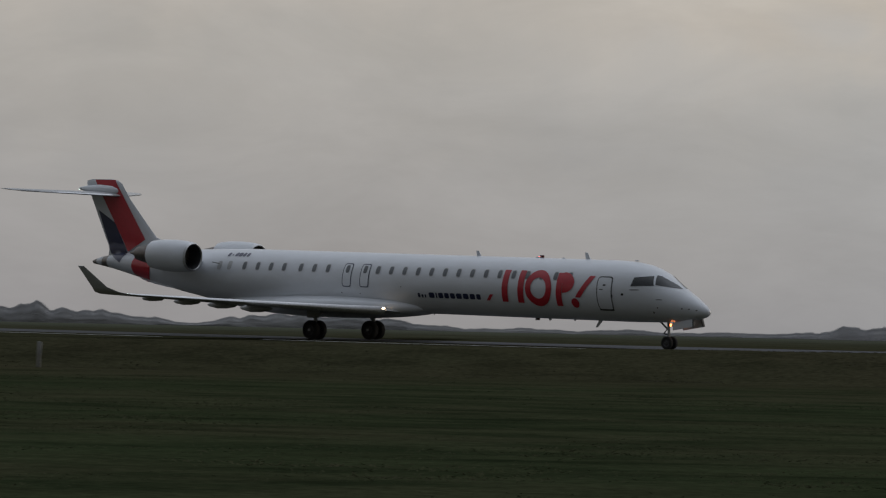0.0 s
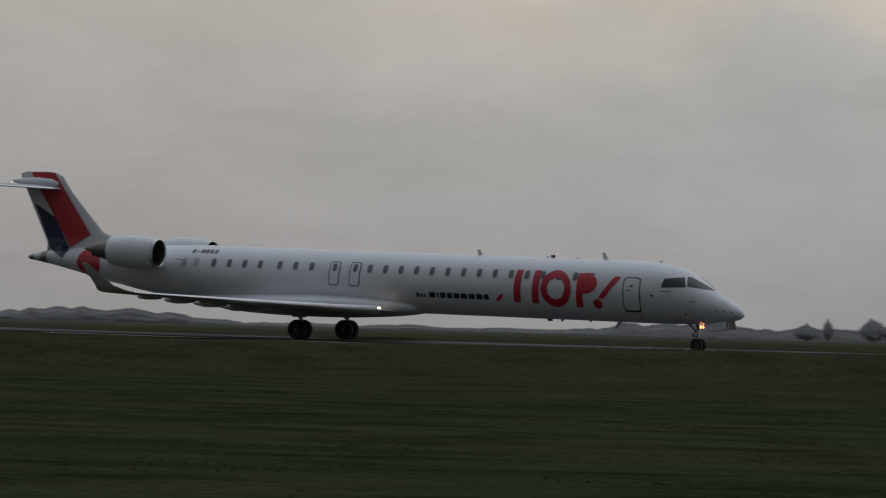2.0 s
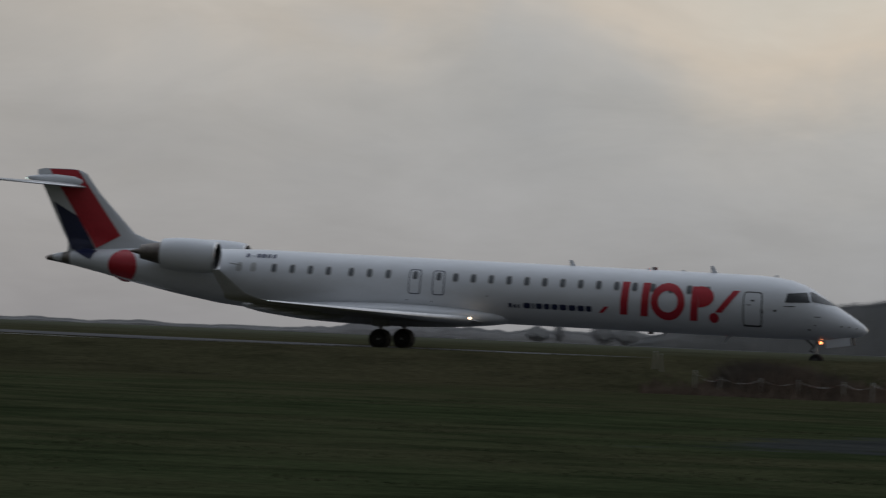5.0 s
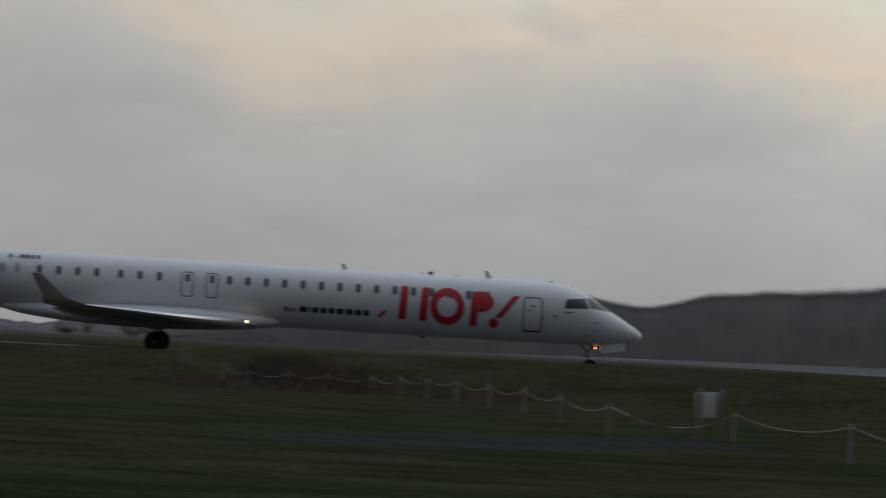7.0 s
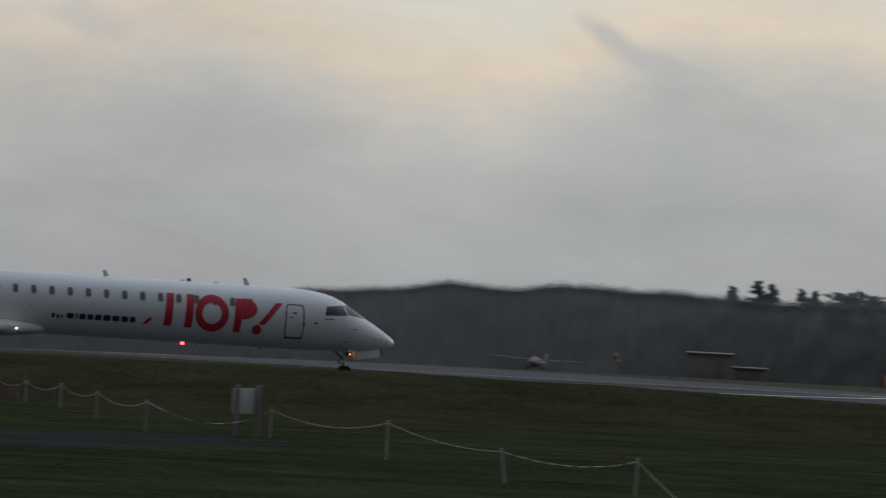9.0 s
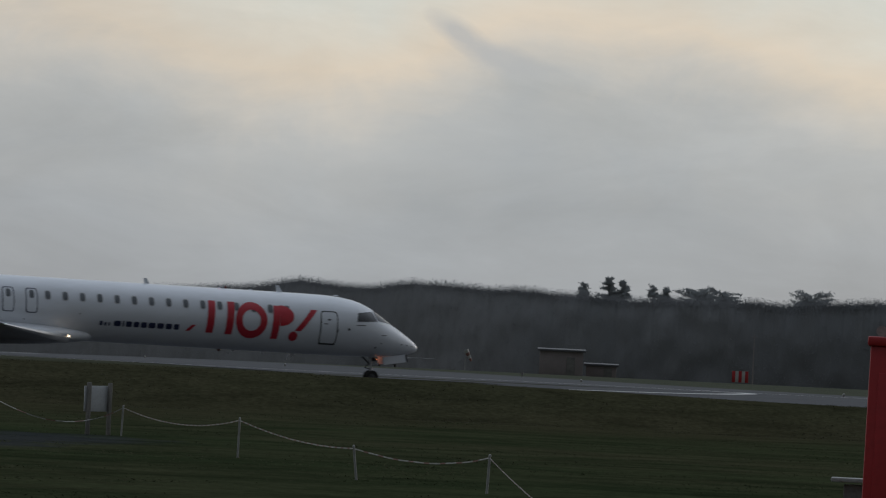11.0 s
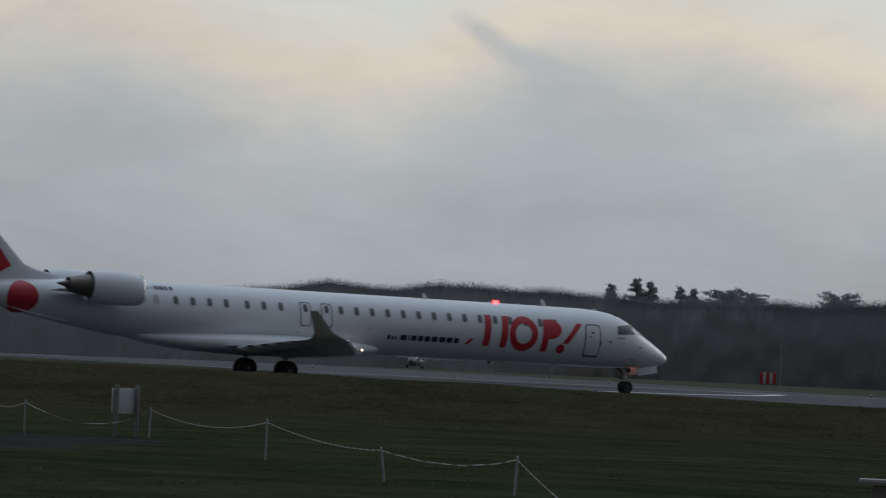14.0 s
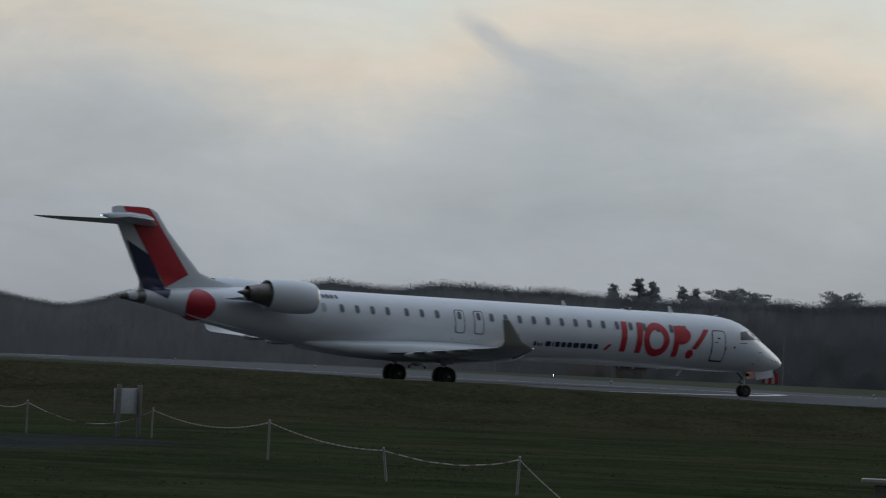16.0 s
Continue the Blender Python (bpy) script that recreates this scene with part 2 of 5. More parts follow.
M_BRICK = surface("grey_brown_render", blotched((0.22, 0.19, 0.185), (0.26, 0.23, 0.22), 0.7, (0.2, 0.175, 0.17)), 0.9)
M_ROOF = surface("pale_sheet_roof", blotched((0.07, 0.07, 0.074), (0.09, 0.09, 0.095), 0.8), 0.6)
# white of the small parked aircraft, toned well down to grey
M_DULLWHITE = surface("dull_white_paint", blotched((0.11, 0.115, 0.12), (0.15, 0.155, 0.16), 0.8, (0.1, 0.1, 0.1)), 0.6)
M_CABINET = surface("red_painted_steel", blotched((0.34, 0.013, 0.016), (0.4, 0.018, 0.022), 1.5, (0.3, 0.012, 0.015)), 0.45)
M_LANDING = glow("landing_light", (1.0, 0.76, 0.5), 4.0)
M_TAXILAMP = glow("warm_taxi_light", (1.0, 0.27, 0.09), 5.0)
M_NAV = glow("navigation_light", (0.8, 1.0, 0.92), 1.2)
M_RIM = surface("dark_wheel_metal", blotched((0.05, 0.05, 0.052), (0.09, 0.09, 0.092), 3.0, (0.03, 0.03, 0.03)), 0.55, 0.5)
M_FLASH = glow("red_flash", (1.0, 0.02, 0.02), 26.0)
M_STROBE = glow("white_strobe", (1.0, 0.96, 0.86), 6.0)
M_BEACON = surface("red_beacon_glass", (0.12, 0.02, 0.02), 0.3)


# ---------- mesh helpers ----------
def part(name, bm, material, parent=None, label="", smooth=True):
    """Links a bmesh as one mesh object under a thing or part."""
    me = bpy.data.meshes.new(name)
    bmesh.ops.recalc_face_normals(bm, faces=bm.faces)
    bm.to_mesh(me)
    bm.free()
    me.materials.append(material)
    if smooth:
        me.shade_smooth()
        me.set_sharp_from_angle(angle=radians(38))
    ob = new(name, me)
    ob.parent = parent
    return tagged(ob, label)


def raw(name, verts, faces, material, parent=None, smooth=False):
    me = bpy.data.meshes.new(name)
    me.from_pydata(verts, [], faces)
    me.materials.append(material)
    if smooth:
        me.shade_smooth()
    ob = new(name, me)
    ob.parent = parent
    return ob


def empty(name, m=None):
    ob = new(name)
    ob.empty_display_size = 0.3
    if m is not None:
        ob.matrix_basis = m
    return ob


def box(bm, size, at=(0, 0, 0), turn=(0, 0, 0), bevel=0.0):
    m = pose(*at, *turn) @ Matrix.Diagonal((*size, 1))
    made = bmesh.ops.create_cube(bm, size=1, matrix=m)
    if bevel:
        edges = list({e for v in made["verts"] for e in v.link_edges})
        bmesh.ops.bevel(bm, geom=edges, offset=bevel, segments=2, affect="EDGES", profile=0.5)


def tube(bm, a, b, r0, r1=None, n=12):
    a, b = Vector(a), Vector(b)
    m = Matrix.Translation((a + b) / 2) @ (b - a).to_track_quat("Z", "Y").to_matrix().to_4x4()
    bmesh.ops.create_cone(bm, cap_ends=True, segments=n, radius1=r0, radius2=r0 if r1 is None else r1, depth=(b - a).length, matrix=m)


def loft(bm, rings, close=True, caps=True):
    """Skins rings of equal length."""
    rows = [[bm.verts.new(p) for p in ring] for ring in rings]
    n = len(rows[0])
    for a, b in zip(rows, rows[1:]):
        for i in range(n if close else n - 1):
            bm.faces.new((a[i], a[(i + 1) % n], b[(i + 1) % n], b[i]))
    if caps:
        bm.faces.new(rows[0][::-1])
        bm.faces.new(rows[-1])
    return rows


def lathe(bm, profile, axis_m, n=32):
    """Turns (along, radius) pairs about the x axis of axis_m."""
    rings = []
    for s, r in profile:
        rings.append([axis_m @ Vector((s, r * math.cos(2 * math.pi * k / n), r * math.sin(2 * math.pi * k / n))) for k in range(n)])
    loft(bm, rings, caps=False)


def smooth01(v, a, b):
    u = min(1.0, max(0.0, (v - a) / (b - a)))
    return u * u * (3 - 2 * u)


# ---------- ground ----------
FIELD = -1.25


def ground_z(x, y):
    """Flat grass field, a low bank up to the paved strip, which rises gently away from the camera."""
    crest = 0.02 + 0.10 * smooth01(x, -16, -4) * (1 - smooth01(x, 30, 46)) - 0.12 * (1 - smooth01(x, -40, -18))
    crest += 0.2 * smooth01(x, -10, 2) * (1 - smooth01(x, 16, 40))
    strip = 0.0125 * (min(y, 236) - 204) - 0.09 * (1 - smooth01(y, 236, 270))
    far = 0.40 + 0.65 * smooth01(x, -20, 60)
    strip += (far - 0.40) * smooth01(y, 250, 430)
    bank = FIELD + (crest - FIELD) * smooth01(y, 180, 191)
    z = bank + (strip - bank) * smooth01(y, 191.5, 196.5)
    return z


def build_ground():
    xs = sorted(set([-4000, -2500, -1500, -1000, -700, -500, -350, -250, -180, -140, -110] + list(range(-90, 92, 3)) +
                    [110, 140, 180, 250, 350, 500, 700, 1000, 1500, 2500, 4000]))
    ys = sorted(set([-3000, -1500, -700, -300, -120, -60, -20, 0, 20, 35] + list(range(45, 170, 3)) + [170 + 0.75 * i for i in range(60)] +
                    list(range(216, 262, 3)) + [270, 285, 300, 330, 370, 420, 480, 560, 700, 900, 1300, 2000, 3000, 4500]))
    verts, faces = [], []
    for y in ys:
        for x in xs:
            rough = 0.035 * noise.noise((x * 0.31, y * 0.31, 0)) if 30 < y < 195 else 0.0
            verts.append((x, y, ground_z(x, y) + rough))
    w = len(xs)
    for j in range(len(ys) - 1):
        for i in range(w - 1):
            a = j * w + i
            faces.append((a, a + 1, a + 1 + w, a + w))
    ob = raw("ground", verts, faces, M_GRASS, smooth=True)
    tagged(ob, "wide dark winter grass airfield reaching the horizon", "ground", kind="structure")


build_ground()


def ribbon(name, line, widths, material, lift, label, category):
    """A sheet along a line of (x, y) points that lies on the ground."""
    verts, faces = [], []
    for i, (x, y) in enumerate(line):
        a, b = line[max(0, i - 1)], line[min(len(line) - 1, i + 1)]
        d = Vector((b[0] - a[0], b[1] - a[1])).normalized()
        n = Vector((-d.y, d.x))
        w = widths[i] if isinstance(widths, list) else widths
        for k in range(9):
            p = Vector((x, y)) + n * w * (k / 8 - 0.5)
            verts.append((p.x, p.y, ground_z(p.x, p.y) + lift))
    for i in range(len(line) - 1):
        for k in range(8):
            a = i * 9 + k
            faces.append((a, a + 1, a + 10, a + 9))
    ob = raw(name, verts, faces, material, smooth=True)
    return tagged(ob, label, category, kind="structure")


def path_points(pts, step=2.5):
    out = []
    for (x0, y0), (x1, y1) in zip(pts, pts[1:]):
        n = max(1, int(math.hypot(x1 - x0, y1 - y0) / step))
        out += [(x0 + (x1 - x0) * i / n, y0 + (y1 - y0) * i / n) for i in range(n)]
    return out + [pts[-1]]


def curve_points(pts, step=2.5):
    """A smooth line through the points."""
    out = []
    for i in range(len(pts) - 1):
        p0, p1, p2, p3 = pts[max(0, i - 1)], pts[i], pts[i + 1], pts[min(len(pts) - 1, i + 2)]
        n = max(2, int(math.dist(p1, p2) / step))
        for k in range(n):
            u = k / n
            out.append(tuple(0.5 * (2 * p1[c] + (p2[c] - p0[c]) * u + (2 * p0[c] - 5 * p1[c] + 4 * p2[c] - p3[c]) * u * u +
                                    (3 * p1[c] - p0[c] - 3 * p2[c] + p3[c]) * u ** 3) for c in (0, 1)))
    return out + [pts[-1]]


RUNWAY_DIR = Vector((-math.sin(radians(11)), math.cos(radians(11))))


def along(s, side=0.0):
    """A point s metres up the runway from its near end, side metres to its right."""
    p = Vector((46, 238)) + RUNWAY_DIR * s + Vector((RUNWAY_DIR.y, -RUNWAY_DIR.x)) * side
    return (p.x, p.y)


def build_paving():
    taxi = [(-130, 245), (-90, 229), (-48, 213), (-14, 204.5), (8, 204.6), (26, 211), (44, 223)]
    taxi = curve_points(taxi)
    ribbon("taxiway", taxi, [6.5 + 11.5 * smooth01(p[0], -45, 0) for p in taxi], M_ASPHALT, 0.012, "grey worn asphalt taxiway curving towards the runway", "taxiway")
    ribbon("runway", path_points([along(-6), along(150), along(1400)], 12), 45.0, M_ASPHALT, 0.02,
           "long grey asphalt runway stretching into the distance", "runway")
    pad = [(40, 216), (56, 226), (90, 240), (140, 258)]
    ribbon("turning_pad", curve_points(pad), 30.0, M_ASPHALT, 0.016, "grey asphalt turning pad beside the runway end", "pavement")


build_paving()


# ---------- the airliner: x forwards, y to its left, z up, the origin on the ground between the main wheels ----------
HULL = [  # station, top, bottom, half width
    (20.91, 1.60, 1.52, 0.03), (20.86, 1.70, 1.43, 0.15), (20.72, 1.83, 1.35, 0.28), (20.4, 2.06, 1.26, 0.46), (19.9, 2.38, 1.19, 0.67),
    (19.4, 2.68, 1.145, 0.86), (18.95, 2.98, 1.125, 0.99), (18.5, 3.29, 1.115, 1.10), (18.1, 3.48, 1.115, 1.18), (17.6, 3.64, 1.115, 1.25),
    (17.0, 3.745, 1.115, 1.31), (16.2, 3.795, 1.115, 1.34), (15.0, 3.805, 1.115, 1.345), (-4.0, 3.805, 1.115, 1.345),
    (-6.0, 3.805, 1.17, 1.33), (-8.0, 3.80, 1.42, 1.24), (-10.0, 3.79, 1.80, 1.06), (-12.0, 3.74, 2.25, 0.80), (-13.5, 3.67, 2.62, 0.58),
    (-14.6, 3.60, 2.88, 0.42), (-15.5, 3.47, 3.06, 0.29), (-15.98, 3.34, 3.14, 0.15)]


def sit(x):
    """The hull sits a little nose-down: how much higher than drawn it lies at a station."""
    if x > 17:
        return -0.05 * (20.91 - x) / 3.91
    if x < -6:
        return 0.18 * max(0.0, 16 + x) / 10
    return 0.010 * (12 - x)


def hull_at(x):
    """Top, bottom and half width of the hull at a station."""
    for a, b in zip(HULL, HULL[1:]):
        if b[0] <= x <= a[0]:
            u = (a[0] - x) / (a[0] - b[0])
            t, b, w = [a[k] + (b[k] - a[k]) * u for k in (1, 2, 3)]
            return t + sit(x), b + sit(x), w
    return HULL[-1][1:]


def skin(x, z, side, off=0.008):
    """The point of the hull's skin at a station and height, on the side -1 (right) or 1 (left), off metres proud."""
    t, b, w = hull_at(x)
    z += sit(x)
    zm, rz = (t + b) / 2, (t - b) / 2
    c = max(-0.999, min(0.999, (z - zm) / rz))
    s = math.sqrt(1 - c * c)
    n = Vector((0, s / w, c / rz)).normalized()
    return Vector((x, side * (w * s + n.y * off), z + n.z * off))


def decal(bm, shape, nu, nv, side, off=0.006):
    """A grid of shape(u, v) -> (station, height) laid on the hull."""
    rows = [[bm.verts.new(skin(*shape(i / nu, j / nv), side, off)) for i in range(nu + 1)] for j in range(nv + 1)]
    for a, b in zip(rows, rows[1:]):
        for i in range(nu):
            bm.faces.new((a[i], a[i + 1], b[i + 1], b[i]))


def slab(x0, z0, x1, z1, width, lean=0.0):
    """A bar from (x0, z0) to (x1, z1) of that width along the hull."""
    return lambda u, v: (x0 + (x1 - x0) * v + (u - 0.5) * width, z0 + (z1 - z0) * v)


def disc(cx, cz, r0, r1, squash=1.0, a0=0.0, a1=360.0):
    def shape(u, v):
        a, r = radians(a0 + (a1 - a0) * v), r0 + (r1 - r0) * u
        return cx + r * math.cos(a) * squash, cz + r * math.sin(a)
    return shape


def rounded(cx, cz, w, h, power=4.0):
    """A rounded panel about a centre."""
    def shape(u, v):
        a = 2 * math.pi * v
        c, s = math.cos(a), math.sin(a)
        k = (abs(c) ** power + abs(s) ** power) ** (-1 / power)
        return cx + u * w / 2 * c * k, cz + u * h / 2 * s * k
    return shape


def rounded_rim(cx, cz, w, h, line, power=8.0):
    inner = rounded(cx, cz, w, h, power)

    def shape(u, v):
        x, z = inner(1.0, v)
        x2, z2 = rounded(cx, cz, w + 2 * line, h + 2 * line, power)(1.0, v)
        return x + (x2 - x) * u, z + (z2 - z) * u
    return shape


def wing_ring(y, lead, trail, z, thick, n=10):
    """A rounded-nose section."""
    up, down = [], []
    for i in range(n + 1):
        u = (1 - math.cos(math.pi * i / n)) / 2
        t = thick * 2.6 * (0.2969 * math.sqrt(u) - 0.126 * u - 0.3516 * u * u + 0.2843 * u ** 3 - 0.1015 * u ** 4) / 0.52
        x = lead + (trail - lead) * u
        up.append(Vector((x, y, z + t * 0.55 + 0.02 * thick)))
        down.append(Vector((x, y, z - t * 0.45)))
    return up + down[-2:0:-1]


BEACONS = [((11.45, 0, 1.10), 180, 0.4), ((11.62, 0, 3.86), 0, 1.1)]   # place, turn about x, first flash
TURNING = []


def flasher(parent, radius):
    """A turning drum with one lit window between two side plates."""
    bm = bmesh.new()
    lathe(bm, [(-0.16, 0.0), (-0.16, radius), (-0.1, radius * 1.05), (0.05, radius), (0.07, radius * 0.6), (0.075, 0.0)], pose(0, 0, 0, 0, -90, 0), 16)
    drum = part("beacon", bm, M_BEACON, parent, "dark red flashing beacon")
    bm = bmesh.new()
    box(bm, (0.012, 0.17, 0.13), (radius + 0.012, 0, 0.0), (0, 0, 0), 0.004)
    part("beacon_window", bm, M_FLASH, drum, "glowing red beacon window")
    bm = bmesh.new()
    box(bm, (0.006, 0.18, 0.14), (radius - 0.002, 0, 0.0), (0, 0, 0), 0.001)
    part("back_plate", bm, M_GREY, drum, "grey back plate")
    for s in (-1, 1):
        bm = bmesh.new()
        box(bm, (0.10, 0.006, 0.13), (radius + 0.045, s * 0.088, 0.0), (0, 0, 0), 0.002)
        box(bm, (0.10, 0.18, 0.006), (radius + 0.045, 0, s * 0.068), (0, 0, 0), 0.002)
        part("shutter_plate", bm, M_GREY, drum, "grey shutter plate")
    return drum


def flash_rows(at, tip, first, every, bearing):
    """The drum's window sweeps fast past the viewer at each flash and turns slowly in between."""
    rows, k, t = [(0.0, pose(*at, tip, 0, bearing(first) - 150))], 0, first
    while t <= 16.0:
        a = bearing(t) + 360 * k
        rows += [(t + dt, pose(*at, tip, 0, a + da)) for dt, da in ((-0.1, -100), (-1 / 30, -85), (0, 0), (1 / 30, 85), (0.1, 100), (every / 2, 180)) if 0 < t + dt <= 15.95]
        k, t = k + 1, first + every * (k + 1)
    return rows + [(16.0, pose(*at, tip, 0, rows_turn(rows[-1][1]) + 3))]


def rows_turn(m):
    return math.degrees(m.to_euler().z)


def build_airliner():
    plane = empty("airliner")
    tagged(plane, "white twin-jet regional airliner with red livery taxiing on asphalt", "airplane")

    # hull
    bm = bmesh.new()
    rings, n = [], 48
    stations = [h[0] for h in HULL[:13]] + [15.0 - 1.0 * i for i in range(1, 19)] + [h[0] for h in HULL[13:]]
    for x in stations:
        t, b, w = hull_at(x)
        rings.append([Vector((x, w * math.sin(2 * math.pi * k / n), (t + b) / 2 + (t - b) / 2 * math.cos(2 * math.pi * k / n))) for k in range(n)])
    loft(bm, rings)
    fuselage = part("fuselage", bm, M_WHITE, plane)

    # dark exhaust cone of the small tail engine
    bm = bmesh.new()
    rings = []
    for x, grow in ((-14.85, 1.012), (-15.2, 1.012), (-15.7, 1.015), (-15.98, 1.02), (-16.04, 0.7)):
        t, b, w = hull_at(max(x, -15.97))
        rings.append([Vector((x, grow * w * math.sin(2 * math.pi * k / 24),
                              (t + b) / 2 + grow * (t - b) / 2 * math.cos(2 * math.pi * k / 24))) for k in range(24)])
    loft(bm, rings)
    part("tail_cone", bm, M_NOZZLE, plane, "dark heat-stained tail cone")

    # belly fairing
    bm = bmesh.new()
    rings = []
    for x in [5.6 - 0.55 * i for i in range(24)]:
        u = (5.6 - x) / 12.65
        g = math.sin(math.pi * min(1, max(0, u)) ** 0.85) ** 0.62
        up = max(0.0, hull_at(x)[1] - 1.27)
        w, lo, hi = 0.45 + 1.28 * g, 1.36 + up - 0.48 * g, 1.55 + up + 0.42 * g
        rings.append([Vector((x, w * abs(math.cos(a)) ** 0.7 * (1 if math.cos(a) > 0 else -1),
                              (hi + lo) / 2 + (hi - lo) / 2 * abs(math.sin(a)) ** 0.8 * (1 if math.sin(a) > 0 else -1)))
                      for a in [2 * math.pi * k / 32 for k in range(32)]])
    loft(bm, rings)
    part("belly_fairing", bm, M_WHITE, plane)

    for side in (-1, 1):
        wing_side(plane, side)
        engine(plane, side)
        main_gear(plane, side)
        cabin_side(plane, side)
        tail_side(plane, side)

    # fin with its bullet
    bm = bmesh.new()
    fin_rings = []
    for z, lead, trail, thick in ((3.45, -10.2, -15.1, 0.26), (3.86, -10.25, -15.05, 0.28), (4.04, -10.32, -15.1, 0.3), (4.12, -10.75, -15.13, 0.32), (4.22, -11.3, -15.19, 0.33), (4.45, -11.95, -15.32, 0.33),
                                  (5.2, -12.7, -15.7, 0.29), (6.2, -13.67, -16.2, 0.25), (6.75, -14.1, -16.5, 0.23), (7.0, -14.28, -16.62, 0.2),
                                  (7.15, -14.55, -16.6, 0.14), (7.22, -14.95, -16.3, 0.05)):
        ring = []
        for i in range(20):
            a = 2 * math.pi * i / 20
            u = (1 - math.cos(a)) / 2
            t = thick * 2.6 * (0.2969 * math.sqrt(u) - 0.126 * u - 0.3516 * u * u + 0.2843 * u ** 3 - 0.1015 * u ** 4) / 0.52 / 2
            ring.append(Vector((lead + (trail - lead) * u, t if a < math.pi else -t, z)))
        fin_rings.append(ring)
    loft(bm, fin_rings)
    fin = part("fin", bm, M_WHITE, plane)
    bm = bmesh.new()
    lathe(bm, [(0, 0.02), (-0.15, 0.13), (-0.5, 0.22), (-1.3, 0.24), (-2.1, 0.16), (-2.7, 0.05), (-2.72, 0.0)], pose(-14.4, 0, 6.64, 0, 3, 0) @ Matrix.Diagonal((1.0, 1.0, 1.1, 1)), 20)
    part("tail_bullet", bm, M_WHITE, plane)
    bm = bmesh.new()
    bmesh.ops.create_uvsphere(bm, u_segments=10, v_segments=6, radius=0.04, matrix=pose(-17.12, 0, 6.74))
    part("tail_light", bm, M_NAV, plane, "glowing white tail light")

    # painted panels of the fin, both sides
    def fin_half(x, z):
        rows = [(4.1, -10.7, -15.12, 0.32), (4.22, -11.3, -15.19, 0.33), (4.45, -11.95, -15.32, 0.33), (5.2, -12.7, -15.7, 0.29), (6.2, -13.67, -16.2, 0.25),
                (6.75, -14.1, -16.5, 0.23), (7.0, -14.28, -16.62, 0.2), (7.15, -14.55, -16.6, 0.14), (7.22, -14.95, -16.3, 0.05)]
        z = min(7.2, max(4.11, z))
        for a, b in zip(rows, rows[1:]):
            if a[0] <= z <= b[0]:
                k = (z - a[0]) / (b[0] - a[0])
                lead, trail, th = [a[i] + (b[i] - a[i]) * k for i in (1, 2, 3)]
                u = min(0.99, max(0.01, (lead - x) / (lead - trail)))
                return th * 2.6 * (0.2969 * math.sqrt(u) - 0.126 * u - 0.3516 * u * u + 0.2843 * u ** 3 - 0.1015 * u ** 4) / 0.52 / 2
        return 0.05

    def fin_patch(name, corners, material, label):
        """A four-cornered painted panel: bottom rear, bottom front, top front, top rear."""
        for side in (-1, 1):
            bm = bmesh.new()
            rows = []
            for j in range(17):
                row = []
                for i in range(9):
                    u, v = i / 8, j / 16
                    a = [corners[0][k] + (corners[1][k] - corners[0][k]) * u for k in (0, 1)]
                    b = [corners[3][k] + (corners[2][k] - corners[3][k]) * u for k in (0, 1)]
                    x, z = a[0] + (b[0] - a[0]) * v, a[1] + (b[1] - a[1]) * v
                    y = fin_half(x, z)
                    if z < 4.0:
                        t, lo, w = hull_at(x)
                        c = min(0.99, max(-0.99, (z - (t + lo) / 2) / ((t - lo) / 2)))
                        y = max(y, w * math.sqrt(1 - c * c))
                    row.append(bm.verts.new((x, side * (y + 0.017), z)))
                rows.append(row)
            for a, b in zip(rows, rows[1:]):
                for i in range(8):
                    bm.faces.new((a[i], a[i + 1], b[i + 1], b[i]))
            part(name, bm, material, plane, label)

    fin_patch("fin_stripe", [(-13.72, 3.74), (-12.6, 4.34), (-14.72, 7.19), (-16.05, 7.2)], M_RED, "broad red stripe")
    fin_patch("fin_panel", [(-14.85, 3.64), (-13.72, 3.60), (-14.62, 5.12), (-15.80, 5.75)], M_NAVY, "dark navy panel")
    for side in (-1, 1):
        bm = bmesh.new()
        decal(bm, lambda u, v: (-14.75 + u * 1.15 - 0.25 * u * v, 3.60 - (0.42 * u * v)), 6, 6, side, 0.012)
        part("hull_panel", bm, M_NAVY, plane, "dark navy panel")
        bm = bmesh.new()
        decal(bm, disc(-12.26, 2.95, 0.0, 0.70), 6, 32, side, 0.014)
        part("hull_disc", bm, M_RED, plane, "round red livery disc")

    # cockpit glass: two front panes and one on either side
    for side in (-1, 1):
        for name, (xa, xb, x2a, x2b), (la, lb, ta, tb) in (
                ("windscreen", (18.62, 19.34, 18.45, 18.60), (2.71, 2.62, 3.19, 3.27), ),
                ("side_window", (17.50, 18.56, 17.58, 18.38), (2.68, 2.70, 3.06, 3.13), )):
            bm = bmesh.new()
            if name == "side_window":
                decal(bm, lambda u, v: ((xa + (xb - xa) * u) * (1 - v) + (x2a + (x2b - x2a) * u) * v,
                                        (la + (lb - la) * u) * (1 - v) + (ta + (tb - ta) * u) * v), 8, 6, side, 0.012)
            else:
                rows = []
                for j in range(7):
                    v = j / 6
                    row = []
                    for i in range(9):
                        u = i / 8
                        x = 18.60 + (19.56 - 18.60) * u - (0.14 + 0.80 * u) * v
                        t, lo, w = hull_at(x)
                        zz = 2.71 + (2.57 - 2.71) * u + v * (0.42 + 0.1 * u)
                        c = min(0.985, (zz - (t + lo) / 2) / ((t - lo) / 2))
                        row.append(bm.verts.new((x + 0.01, side * (w * math.sqrt(1 - c * c) + 0.006), (t + lo) / 2 + c * (t - lo) / 2 + 0.012)))
                    rows.append(row)
